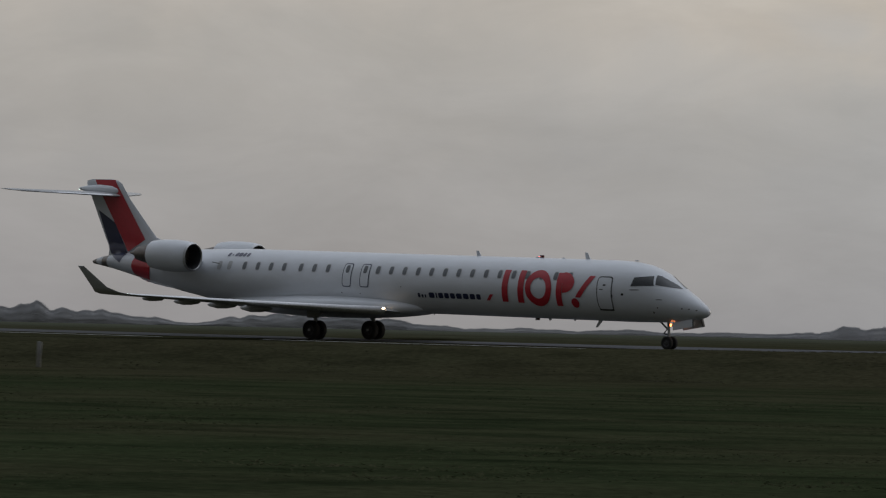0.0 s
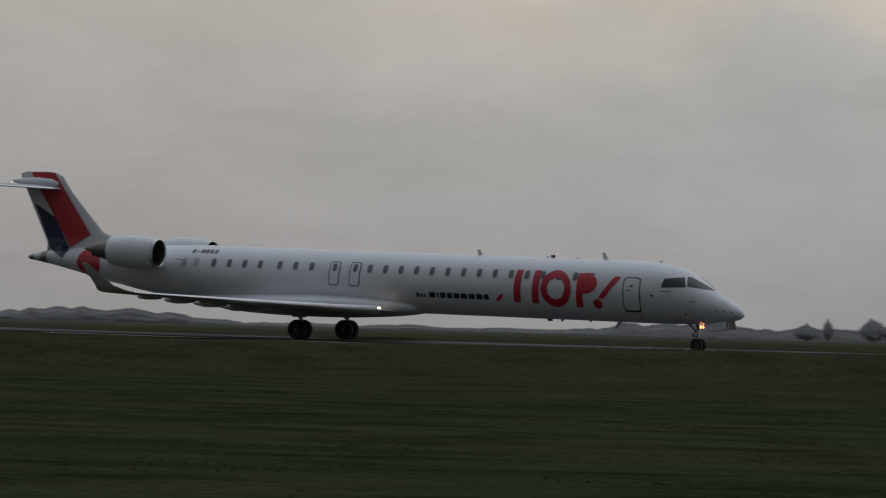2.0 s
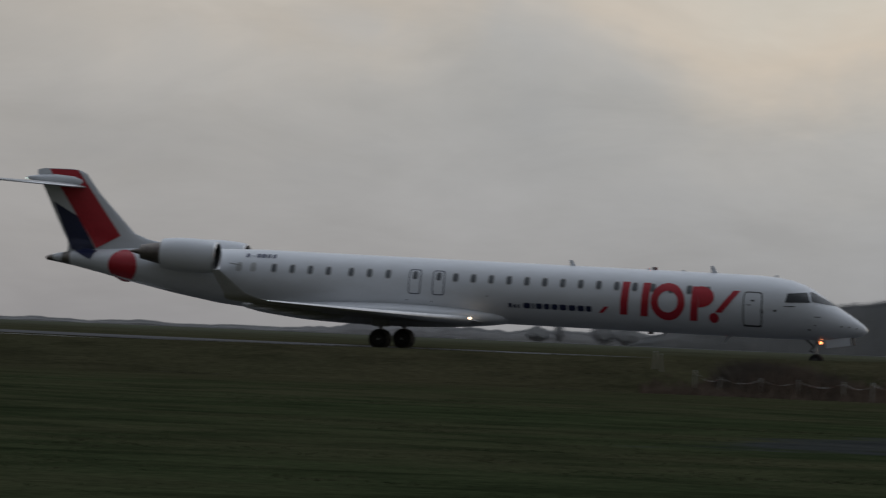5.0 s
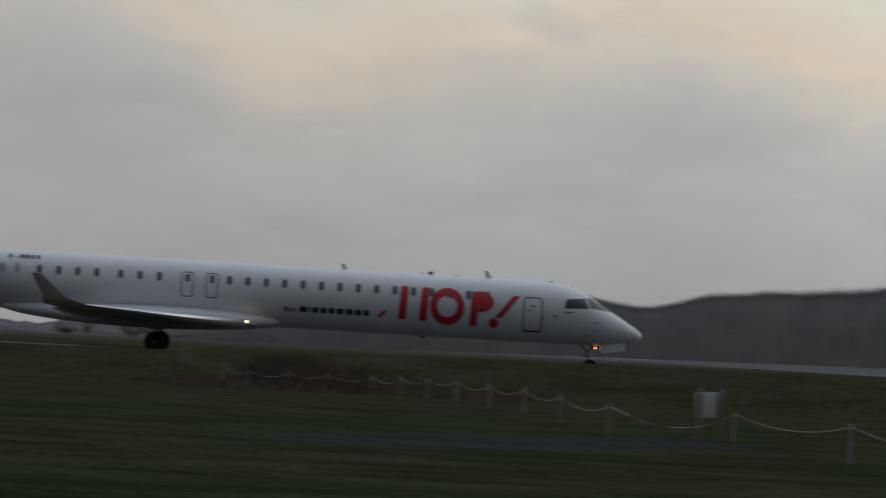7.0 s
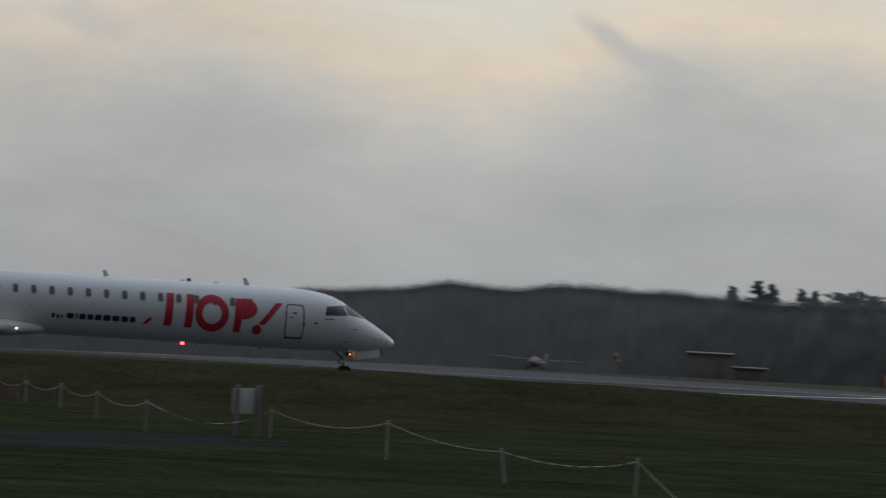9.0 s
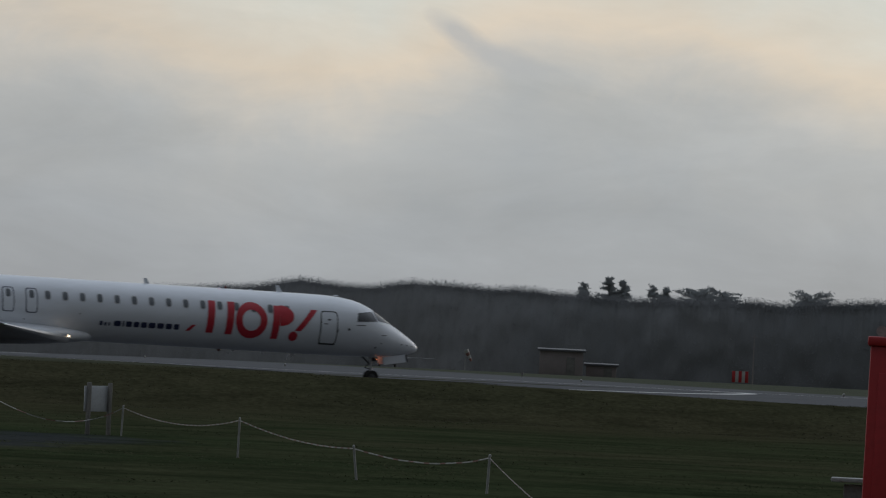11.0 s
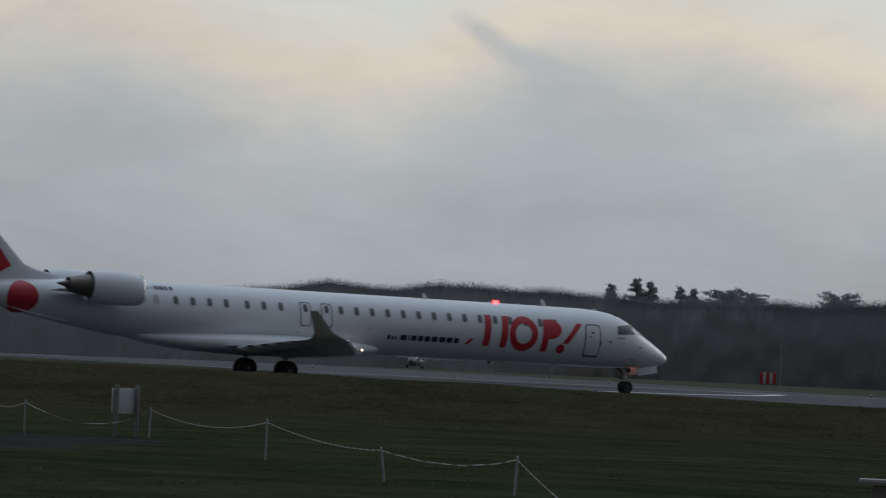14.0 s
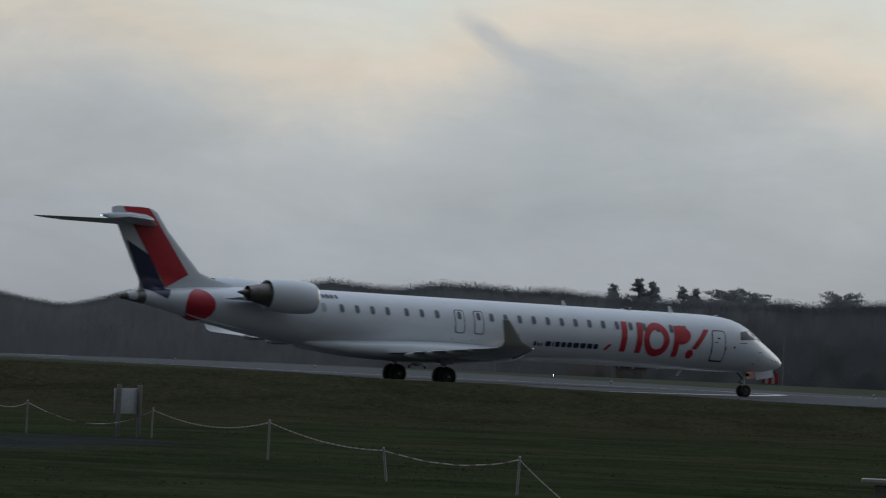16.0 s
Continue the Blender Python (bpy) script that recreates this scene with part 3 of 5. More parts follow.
                for a, b in zip(rows, rows[1:]):
                    for i in range(8):
                        bm.faces.new((a[i], a[i + 1], b[i + 1], b[i]))
            part(name, bm, M_SCREEN, plane, "dark cockpit glass")

    # antennas, beacon, belly drain mast
    for x, z, h, lean, sweep in ((14.32, 3.78, 0.30, -0.18, 0.26), (8.11, 3.78, 0.30, -0.18, 0.26), (11.4, 3.79, 0.07, -0.02, 0.2), (12.9, 3.79, 0.05, -0.02, 0.2),
                                 (17.0, 3.73, 0.05, -0.02, 0.25), (15.1, 1.13, -0.34, -0.3, 0.22), (12.2, 1.13, -0.1, -0.05, 0.16), (13.6, 1.13, -0.08, -0.05, 0.14)):
        bm = bmesh.new()
        loft(bm, [[Vector((x, 0.02, z)), Vector((x - sweep, 0.02, z)), Vector((x - sweep, -0.02, z)), Vector((x, -0.02, z))],
                  [Vector((x + lean, 0.01, z + h)), Vector((x + lean - sweep * 0.55, 0.01, z + h)), Vector((x + lean - sweep * 0.55, -0.01, z + h)),
                   Vector((x + lean, -0.01, z + h))]])
        part("antenna", bm, M_WHITE, plane, "white blade antenna", smooth=False)
    for at, tip, first in BEACONS:
        TURNING.append((flasher(plane, 0.06), at, tip, first))
    nose_gear(plane)
    return plane


def wing_side(plane, side):
    bm = bmesh.new()
    rings = [wing_ring(side * y, lead, trail, z + 0.0125 * y, th) for y, lead, trail, z, th in
             ((1.0, 4.35, -2.7, 1.20, 0.62), (1.75, 3.95, -2.75, 1.26, 0.56), (3.4, 2.85, -2.75, 1.31, 0.44), (7.5, 0.55, -3.35, 1.47, 0.28),
              (11.7, -1.85, -3.95, 1.63, 0.17), (12.15, -2.15, -4.02, 1.66, 0.14))]
    loft(bm, rings)
    wing = part("wing", bm, M_GREY, plane, "grey swept wing")
    bm = bmesh.new()   # upturned tip
    tips = []
    for y, z, lead, trail, th in ((12.12, 1.66, -2.15, -4.02, 0.14), (12.42, 1.74, -2.5, -4.02, 0.1), (12.6, 1.95, -3.08, -4.02, 0.09), (13.05, 2.87, -4.12, -4.48, 0.05)):
        ring = []
        for p in wing_ring(0, lead, trail, 0, th, 8):
            tilt = radians(0 if y < 12.2 else 30 if y < 12.5 else 60)
            ring.append(Vector((p.x, side * (y - p.z * math.sin(tilt)), z + 0.0125 * y + p.z * math.cos(tilt))))
        tips.append(ring)
    loft(bm, tips)
    part("winglet", bm, M_GREY, wing, "grey upturned winglet")
    for y, x, z, s in ((3.6, -2.1, 1.2, 0.9), (5.6, -2.4, 1.31, 0.82), (7.6, -2.75, 1.41, 0.74), (9.5, -3.1, 1.51, 0.6)):
        bm = bmesh.new()
        lathe(bm, [(1.0 * s, 0.0), (0.8 * s, 0.07), (0.2 * s, 0.16 * s), (-0.5 * s, 0.17 * s), (-1.1 * s, 0.07), (-1.3 * s, 0.0)],
              Matrix.Translation((x, side * y, z + 0.0125 * y)) @ Matrix.Diagonal((1, 0.7, 1.2, 1)), 12)
        part("flap_fairing", bm, M_GREY, wing, "grey flap track fairing")
    bm = bmesh.new()   # bright leading edge
    rows = []
    for y, lead, z, th in ((1.75, 3.95, 1.26, 0.56), (3.4, 2.85, 1.31, 0.44), (7.5, 0.55, 1.47, 0.28), (12.1, -2.12, 1.655, 0.14)):
        rows.append([Vector((lead + 0.012 - 0.10 * k * k, side * y, z + 0.0125 * y + th * 0.36 * k)) for k in (-1, -0.6, 0, 0.6, 1)])
    loft(bm, rows, close=False, caps=False)
    part("leading_edge", bm, M_METAL, wing, "bare metal leading edge")
    bm = bmesh.new()
    bmesh.ops.create_uvsphere(bm, u_segments=12, v_segments=8, radius=0.07, matrix=pose(3.875, side * 1.78, 1.38) @ Matrix.Diagonal((0.9, 1.5, 0.8, 1)))
    part("landing_light", bm, M_LANDING, wing, "glowing landing light")
    bm = bmesh.new()
    bmesh.ops.create_uvsphere(bm, u_segments=8, v_segments=6, radius=0.016, matrix=pose(-2.2, side * 12.2, 1.845))
    part("position_light", bm, M_NAV, wing, "small bright wingtip light")


def engine(plane, side):
    y, z = side * 2.28, 3.55
    axis = pose(-7.45, y, z, 0, 2.0, -side * 1.5)
    bm = bmesh.new()
    lathe(bm, [(-0.03, 0.60), (0.02, 0.615), (0.0, 0.645), (-0.12, 0.69), (-0.5, 0.735), (-1.1, 0.755), (-1.8, 0.735),
               (-2.4, 0.66), (-2.45, 0.645), (-2.4, 0.62), (-1.9, 0.6)], axis, 40)
    nacelle = part("nacelle", bm, M_WHITE, plane, "white rounded engine nacelle")
    bm = bmesh.new()
    lathe(bm, [(-0.03, 0.585), (0.028, 0.616), (0.008, 0.652), (-0.06, 0.682)], axis, 40)
    part("intake_lip", bm, M_METAL, nacelle, "bare metal intake lip")
    bm = bmesh.new()
    lathe(bm, [(-0.45, 0.0), (-0.55, 0.08), (-0.75, 0.16), (-0.78, 0.17), (-0.78, 0.52)], axis, 32)
    part("fan", bm, M_DARK, nacelle, "dark fan face")
    bm = bmesh.new()
    lathe(bm, [(-0.03, 0.588), (-0.12, 0.56), (-0.3, 0.53), (-0.8, 0.515)], axis, 40)
    part("intake_duct", bm, M_DARK, nacelle, "dark intake duct")
    for k in range(20):
        bm = bmesh.new()
        a = 2 * math.pi * k / 20
        m = axis @ Matrix.Rotation(a, 4, "X")
        loft(bm, [[m @ Vector((-0.72, -0.03, 0.15)), m @ Vector((-0.66, 0.04, 0.15)), m @ Vector((-0.655, 0.04, 0.15)), m @ Vector((-0.715, -0.03, 0.15))],
                  [m @ Vector((-0.74, -0.07, 0.5)), m @ Vector((-0.66, 0.07, 0.5)), m @ Vector((-0.655, 0.07, 0.5)), m @ Vector((-0.735, -0.07, 0.5))]])
        part("fan_blade", bm, M_NOZZLE, nacelle, smooth=False)
    bm = bmesh.new()
    lathe(bm, [(-1.9, 0.58), (-2.45, 0.50), (-3.1, 0.38), (-3.45, 0.31), (-3.4, 0.28), (-2.9, 0.27)], axis, 32)
    part("exhaust_nozzle", bm, M_NOZZLE, nacelle, "dark stained exhaust nozzle")
    bm = bmesh.new()
    lathe(bm, [(-3.0, 0.2), (-3.5, 0.15), (-3.95, 0.03), (-3.97, 0.0)], axis, 24)
    part("exhaust_plug", bm, M_NOZZLE, nacelle, "dark exhaust cone")
    bm = bmesh.new()
    rings = []
    for yy, lead, trail in ((1.0, -7.9, -11.2), (1.65, -8.15, -10.9)):
        rings.append(wing_ring(side * yy, lead, trail, 3.35 + (yy - 1.0) * 0.15, 0.26))
    loft(bm, rings)
    part("pylon", bm, M_WHITE, plane)
    bm = bmesh.new()
    box(bm, (0.5, 0.03, 0.05), (-6.9, side * 1.28, 3.3), (0, 8, 0), 0.008)
    part("strake", bm, M_GREY, plane, "small grey strake")


def wheel(name, r, w, parent, at):

    bm = bmesh.new()
    m = pose(0, 0, 0, 0, 0, 90)
    lathe(bm, [(-w * 0.42, r * 0.56), (-w * 0.5, r * 0.7), (-w * 0.48, r * 0.88), (-w * 0.34, r * 0.985), (-w * 0.12, r), (-w * 0.1, r * 0.985), (w * 0.1, r * 0.985),
               (w * 0.12, r), (w * 0.34, r * 0.985), (w * 0.48, r * 0.88), (w * 0.5, r * 0.7), (w * 0.42, r * 0.56)], m, 32)
    ob = part(name, bm, M_TYRE, parent, "black rubber aircraft wheel")
    ob.matrix_basis = pose(*at)
    bm = bmesh.new()
    lathe(bm, [(-w * 0.36, 0.0), (-w * 0.38, r * 0.18), (-w * 0.3, r * 0.24), (-w * 0.28, r * 0.46), (-w * 0.44, r * 0.58), (w * 0.44, r * 0.58),
               (w * 0.28, r * 0.46), (w * 0.3, r * 0.24), (w * 0.38, r * 0.18), (w * 0.36, 0.0)], m, 24)
    for k in range(6):
        a = k * math.pi / 3
        tube(bm, (r * 0.34 * math.cos(a), -w * 0.34, r * 0.34 * math.sin(a)), (r * 0.34 * math.cos(a), w * 0.34, r * 0.34 * math.sin(a)), r * 0.05, n=8)
    part("rim", bm, M_RIM, ob, "dark grey wheel rim")
    return ob


WHEELS = []


def main_gear(plane, side):
    y = side * 2.06
    bm = bmesh.new()
    tube(bm, (0, y, 0.32), (0.05, y * 0.98, 1.45), 0.085, 0.10, 14)
    tube(bm, (0, y - 0.42, 0.32), (0, y + 0.42, 0.32), 0.055, n=12)
    leg = part("main_gear_leg", bm, M_GREY, plane, "grey landing gear leg")
    bm = bmesh.new()
    tube(bm, (0.0, y, 0.75), (-0.55, y * 0.85, 1.35), 0.04, n=10)
    tube(bm, (0.05, y, 0.95), (0.05, y * 0.45, 1.3), 0.045, n=10)
    part("drag_brace", bm, M_GREY, leg)
    bm = bmesh.new()
    box(bm, (0.75, 0.03, 0.5), (0.02, y + side * 0.16, 1.12), (side * -8, 0, 0), 0.01)
    part("gear_door", bm, M_GREY, leg, "grey landing gear door")
    for o in (-0.25, 0.25):
        WHEELS.append((wheel("main_wheel", 0.44, 0.30, plane, (0, y + o, 0.32)), (0, y + o, 0.32), 0.44))


def nose_gear(plane):
    bm = bmesh.new()
    tube(bm, (18.75, 0, 0.2), (18.68, 0, 1.25), 0.055, 0.07, 12)
    tube(bm, (18.75, -0.22, 0.2), (18.75, 0.22, 0.2), 0.035, n=10)
    leg = part("nose_gear_leg", bm, M_GREY, plane, "grey nose gear leg")
    bm = bmesh.new()
    tube(bm, (18.7, 0, 0.75), (18.15, 0, 1.2), 0.04, n=10)
    tube(bm, (18.72, 0.0, 0.55), (18.45, 0, 0.6), 0.025, n=8)
    tube(bm, (18.45, 0, 0.6), (18.66, 0, 0.85), 0.025, n=8)
    part("drag_brace", bm, M_RIM, leg)
    for o in (-0.17, 0.17):
        WHEELS.append((wheel("nose_wheel", 0.29, 0.17, plane, (18.75, o, 0.20)), (18.75, o, 0.20), 0.29))
    for side in (-1, 1):
        bm = bmesh.new()
        box(bm, (1.15, 0.025, 0.36), (19.75, side * 0.34, 1.02), (side * 10, -9, 0), 0.008)
        part("nose_gear_door", bm, M_WHITE, plane, "white open nose gear door")
        bm = bmesh.new()
        box(bm, (0.04, 0.16, 0.34), (20.3, side * 0.34, 1.1), (side * 10, -9, 0), 0.008)
        part("door_end", bm, M_DARK, plane, "dark end of the nose gear door")
        bm = bmesh.new()
        lathe(bm, [(-0.09, 0.0), (-0.08, 0.05), (-0.03, 0.08), (0.05, 0.085), (0.05, 0.076), (-0.02, 0.07)], pose(18.86, side * 0.13, 0.98), 16)
        housing = part("light_housing", bm, M_RIM, plane, "dark metal lamp housing")
        bm = bmesh.new()
        lathe(bm, [(0.085, 0.0), (0.075, 0.035), (0.045, 0.066), (0.0, 0.07), (-0.01, 0.0)], pose(18.87, side * 0.13, 0.98), 16)
        part("taxi_light", bm, M_TAXILAMP, housing, "glowing warm taxi light")


def cabin_side(plane, side):
    xs = [-5.15, -4.32, -3.5, -2.68, -1.65, -0.82, 0.02] + [3.04 + 0.793 * i for i in range(16)]
    for x in xs[:-1] + [-6.75, -6.1]:
        blank = x < -6
        bm = bmesh.new()
        decal(bm, rounded(x, 3.02, 0.27, 0.40), 3, 20, side, 0.007)
        if blank:
            part("window_blank", bm, M_GREY, plane, "faint plugged cabin window")
            continue
        frame_ob = part("cabin_window", bm, M_GREY, plane, "small cabin window")
        bm = bmesh.new()
        decal(bm, rounded(x, 3.02, 0.215, 0.335), 3, 20, side, 0.012)
        part("pane", bm, M_PANE, frame_ob, "dark window pane")
    # doors: a dark gap round a panel that stands a little proud
    doors = [("cabin_door", 16.13, 2.34, 0.74, 1.38), ("overwing_exit", 1.24, 2.75, 0.46, 0.98), ("overwing_exit", 2.30, 2.75, 0.46, 0.98)]
    for name, x, z, w, h in doors:
        bm = bmesh.new()
        decal(bm, rounded(x, z, w, h, 9.0), 6, 40, side, 0.016)
        door = part(name, bm, M_WHITE, plane, "white aircraft door outlined in dark")
        bm = bmesh.new()
        decal(bm, rounded_rim(x, z, w, h, 0.05 if name == "cabin_door" else 0.042), 2, 40, side, 0.012)
        part("door_seal", bm, M_NAVY if name == "overwing_exit" else M_DARK, door, "dark outline")
        if name == "cabin_door":
            for cx, cz, ww, hh in ((x, z + 0.36, 0.16, 0.07), (x - 0.16, z + 0.17, 0.2, 0.035), (x + 0.42, z - 0.1, 0.07, 0.14), (x, z - 0.71, 0.8, 0.07)):
                bm = bmesh.new()
                decal(bm, rounded(cx, cz, ww, hh, 6), 2, 16, side, 0.02)
                part("door_fitting", bm, M_DARK, door, "dark door fitting")
        else:
            bm = bmesh.new()
            decal(bm, rounded(x, 3.02, 0.22, 0.34), 3, 20, side, 0.022)
            part("pane", bm, M_PANE, door, "dark window pane")
    # livery: plain red shapes, dark bars, red slash
    shapes = [(slab(10.52, 1.82, 10.60, 3.22, 0.33), 2, 16), (slab(11.42, 1.80, 11.50, 3.22, 0.33), 2, 16),
              (disc(12.45, 2.47, 0.46, 0.79, 0.94), 4, 48), (slab(13.58, 1.72, 13.66, 3.17, 0.32), 2, 16),
              (disc(13.80, 2.75, 0.0, 0.45, 1.45, -90, 90), 4, 24), (disc(14.47, 1.88, 0.0, 0.21), 4, 28), (slab(14.66, 2.12, 15.42, 3.08, 0.30), 2, 14)]
    for fn, nu, nv in shapes:
        bm = bmesh.new()
        flip = (lambda f: f) if side < 0 else (lambda f: (lambda u, v: (25.9 - f(u, v)[0], f(u, v)[1])))
        decal(bm, flip(fn), nu, nv, side, 0.02)
        part("livery_shape", bm, M_RED, plane, "bold red livery shape")
    x = 5.45
    for w, h in [(0.14, 0.2), (0.11, 0.15), (0.08, 0.15), (0, 0)] + [(0.32, 0.24), (0.08, 0.24), (0.28, 0.24), (0.26, 0.24), (0.28, 0.24), (0.32, 0.24), (0.32, 0.24), (0.3, 0.24), (0.25, 0.24)]:
        if w == 0:
            x += 0.1
            continue
        bm = bmesh.new()
        decal(bm, rounded(x + w / 2, 1.86 + h / 2, w, h, 6), 2, 16, side, 0.012)
        part("lettering_bar", bm, M_NAVY, plane, "small dark navy bar")
        x += w + 0.075
    bm = bmesh.new()
    decal(bm, slab(9.52, 1.84, 9.78, 2.12, 0.19), 2, 6, side, 0.012)
    part("livery_slash", bm, M_RED, plane, "short red slash")
    for k, w in enumerate((0.17, 0.1, 0.2, 0.24, 0.17, 0.17)):
        bm = bmesh.new()
        decal(bm, rounded(-6.45 + 0.24 * k, 3.52 if k != 1 else 3.5, w, 0.17 if k != 1 else 0.05, 6), 2, 12, side, 0.012)
        part("registration_bar", bm, M_NAVY, plane, "small dark navy bar")
    for x, z, w, h in ((17.1, 2.32, 0.12, 0.1), (18.55, 1.55, 0.08, 0.08), (18.9, 2.1, 0.3, 0.03), (18.8, 1.75, 0.06, 0.05), (19.9, 1.72, 0.07, 0.05), (20.2, 1.7, 0.07, 0.05),
                       (20.5, 1.65, 0.07, 0.04), (0.9, 1.95, 0.06, 0.05), (2.0, 1.93, 0.06, 0.04), (4.5, 2.3, 0.05, 0.05), (17.7, 2.52, 0.5, 0.035)):
        bm = bmesh.new()
        decal(bm, rounded(x, z, w, h, 4), 2, 12, side, 0.012)
        part("service_mark", bm, M_DARK, plane, "tiny dark port")


def tail_side(plane, side):
    bm = bmesh.new()
    rings = []   # trimmed with its leading edge down
    for y, lead, trail, z, th in ((0.05, -14.3, -16.85, 6.52, 0.34), (0.6, -14.7, -16.95, 6.53, 0.31), (4.2, -16.95, -18.1, 6.57, 0.18), (4.42, -17.3, -18.13, 6.57, 0.09)):
        mid = (lead + trail) / 2
        rings.append([Vector((p.x, p.y, p.z - 0.085 * (p.x - mid))) for p in wing_ring(side * y, lead, trail, z + 0.0125 * y, th)])
    loft(bm, rings)
    tail = part("tailplane", bm, M_GREY, plane, "grey swept tailplane")
    bm = bmesh.new()
    loft(bm, [[Vector((-14.56, side * 0.42, 6.38)), Vector((-14.5, side * 0.42, 6.43)), Vector((-14.56, side * 0.42, 6.49))],
              [Vector((-17.0, side * 4.15, 6.53)), Vector((-16.92, side * 4.15, 6.56)), Vector((-17.0, side * 4.15, 6.60))]], close=False, caps=False)
    part("leading_edge", bm, M_METAL, tail, "bare metal leading edge")
    bm = bmesh.new()
    rings = []
    for x, deep in ((-12.7, 0.05), (-12.3, 0.2), (-11.4, 0.26), (-10.6, 0.2), (-9.9, 0.04)):
        t, b, w = hull_at(x)
        root = Vector((x, side * w * 0.5, b + (t - b) * 0.072))
        tip = root + Vector((0, side * 0.7, -0.3)) * deep
        rings.append([root + Vector((0, side * 0.02, 0.03)), tip + Vector((0, side * 0.012, 0)), tip - Vector((0, side * 0.012, 0)), root + Vector((0, -side * 0.02, 0.03))])
    loft(bm, rings)
    part("ventral_strake", bm, M_WHITE, plane, "white ventral strake")


airliner = build_airliner()


# ---------- surroundings ----------
def spot(az, d):
    """The place on the ground d metres from the eye, az degrees to the right of north."""
    x, y = d * math.sin(radians(az)), d * math.cos(radians(az))
    return Vector((x, y, ground_z(x, y)))


def lerp_table(table, v):
    return float(np.interp(v, [p[0] for p in table], [p[1] for p in table]))


def marking(line, width, lift=0.032):
    ob = ribbon("runway_marking", line, width, M_LINE, lift, "worn white painted line on the asphalt", "marking")
    ob["group"] = "painted lines"


def build_markings():
    marking(curve_points([(16, 222.5), (26, 219.5), (34.6, 219.5), (42, 226), (47.0, 236), (47.3, 245), (44, 251), (36, 256), (24, 260), (5, 272)], 1.5), 0.7)
    marking(curve_points([(46.5, 249), (52, 248), (62, 249), (75, 253)], 1.5), 0.6)
    for k in range(14):
        marking([along(150 + 60 * k), along(165 + 60 * k), along(180 + 60 * k)], 1.4)
    taxi = curve_points([(-130, 236.5), (-90, 220.5), (-48, 204.8), (-30, 199.3), (-14, 197.6)], 3.0)
    for a in range(0, len(taxi) - 4, 9):
        marking(taxi[a:a + 8], 0.35)


build_markings()


# --- grass tufts, dry stalks ---
def blades(name, spots, tall, wide, material, label, category, lean=0.35):
    """Upright thin blades, three to a tuft, in one mesh."""
    rng = np.random.default_rng(7 + len(spots))
    verts, faces = [], []
    for x, y, s in spots:
        z = ground_z(x, y) - 0.03
        for _ in range(3):
            a = rng.normal(0, 0.6)
            h = tall * s * rng.uniform(0.5, 1.25)
            w = wide * rng.uniform(0.6, 1.3)
            ox, oy = rng.normal(0, 0.06, 2)
            lx, ly = rng.normal(0, lean * h), abs(rng.normal(0.4 * lean * h, lean * h))
            dx, dy = w * math.cos(a), w * math.sin(a)
            n = len(verts)
            verts += [(x + ox - dx, y + oy - dy, z), (x + ox + dx, y + oy + dy, z), (x + ox + lx, y + oy + ly, z + h)]
            faces.append((n, n + 1, n + 2))
    return tagged(raw(name, verts, faces, material), label, category, kind="stuff")


def build_grass():
    rng = np.random.default_rng(3)
    near, bank = [], []
    for _ in range(45000):
        d = 46 + 135 * rng.random() ** 1.25
        az = rng.uniform(-18.5, 14.5)
        x, y = d * math.sin(radians(az)), d * math.cos(radians(az))
        clump = 0.7 * noise.noise((x * 0.09, y * 0.05, 2.0)) + 0.7 * noise.noise((x * 0.35, y * 0.14, 4.0)) + 0.4 * noise.noise((x * 1.3, y * 0.8, 9.0))
        if (x - 1.8) ** 2 / 30 + (y - 97 - 1.6 * (x - 1.8)) ** 2 / 80 < 1 and rng.random() < 0.8:
            continue
        if clump < -0.15 and rng.random() < 0.75:
            continue
        near.append((x, y, 0.75 + 0.7 * max(0, clump)))
    for _ in range(12000):
        x, y = rng.uniform(-75, 62), 178 + 16.5 * rng.random()
        bank.append((x, y, 0.8 + 0.6 * noise.noise((x * 0.2, y * 0.2, 1.0))))
    blades("grass_tufts", near, 0.05, 0.035, M_BLADE, "short uneven winter grass on the field", "grass", 2.2)
    blades("bank_grass", bank, 0.07, 0.04, M_STRAW_GRASS, "dry brownish grass on the low bank", "grass", 1.3)
    brush = []
    for mid, wide, count, tall in ((-2.15, 0.14, 900, 0.5), (-1.78, 0.13, 2000, 0.95), (-1.45, 0.16, 2300, 1.05), (-1.0, 0.16, 1000, 0.75), (-0.45, 0.3, 500, 0.5)):
        for _ in range(count):
            p = spot(rng.normal(mid, wide), rng.normal(182.0, 1.0))
            brush.append((p.x, p.y, tall * rng.uniform(0.3, 1.0)))
    for _ in range(1500):
        az = rng.uniform(-3.2, 1.2)
        p = spot(az, 181 - 2.2 * max(0, az) + rng.normal(0, 1.5))
        brush.append((p.x, p.y, rng.uniform(0.15, 0.4)))
    thorns = []
    for mid, wide, count, tall in ((-2.05, 0.07, 900, 0.9), (-1.82, 0.09, 1500, 1.0), (-1.5, 0.1, 1200, 0.9), (-1.1, 0.14, 900, 0.7)):
        for _ in range(count):
            p = spot(rng.normal(mid, wide), rng.normal(182.4, 0.8))
            thorns.append((p.x, p.y, tall * rng.uniform(0.4, 1.0)))
    blades("bramble_thicket", thorns, 1.15, 0.035, M_BARK, "dark bare bramble thicket along the fence", "brush", 0.45)
    blades("dry_brush", brush, 1.0, 0.026, M_STRAW, "brown dry stalks and brambles along the fence", "brush")


M_STRAW_GRASS = surface("dry_bank_grass", blotched((0.042, 0.040, 0.023), (0.056, 0.049, 0.03), 0.08, (0.036, 0.038, 0.02), 9), 0.95, spec=0.1)
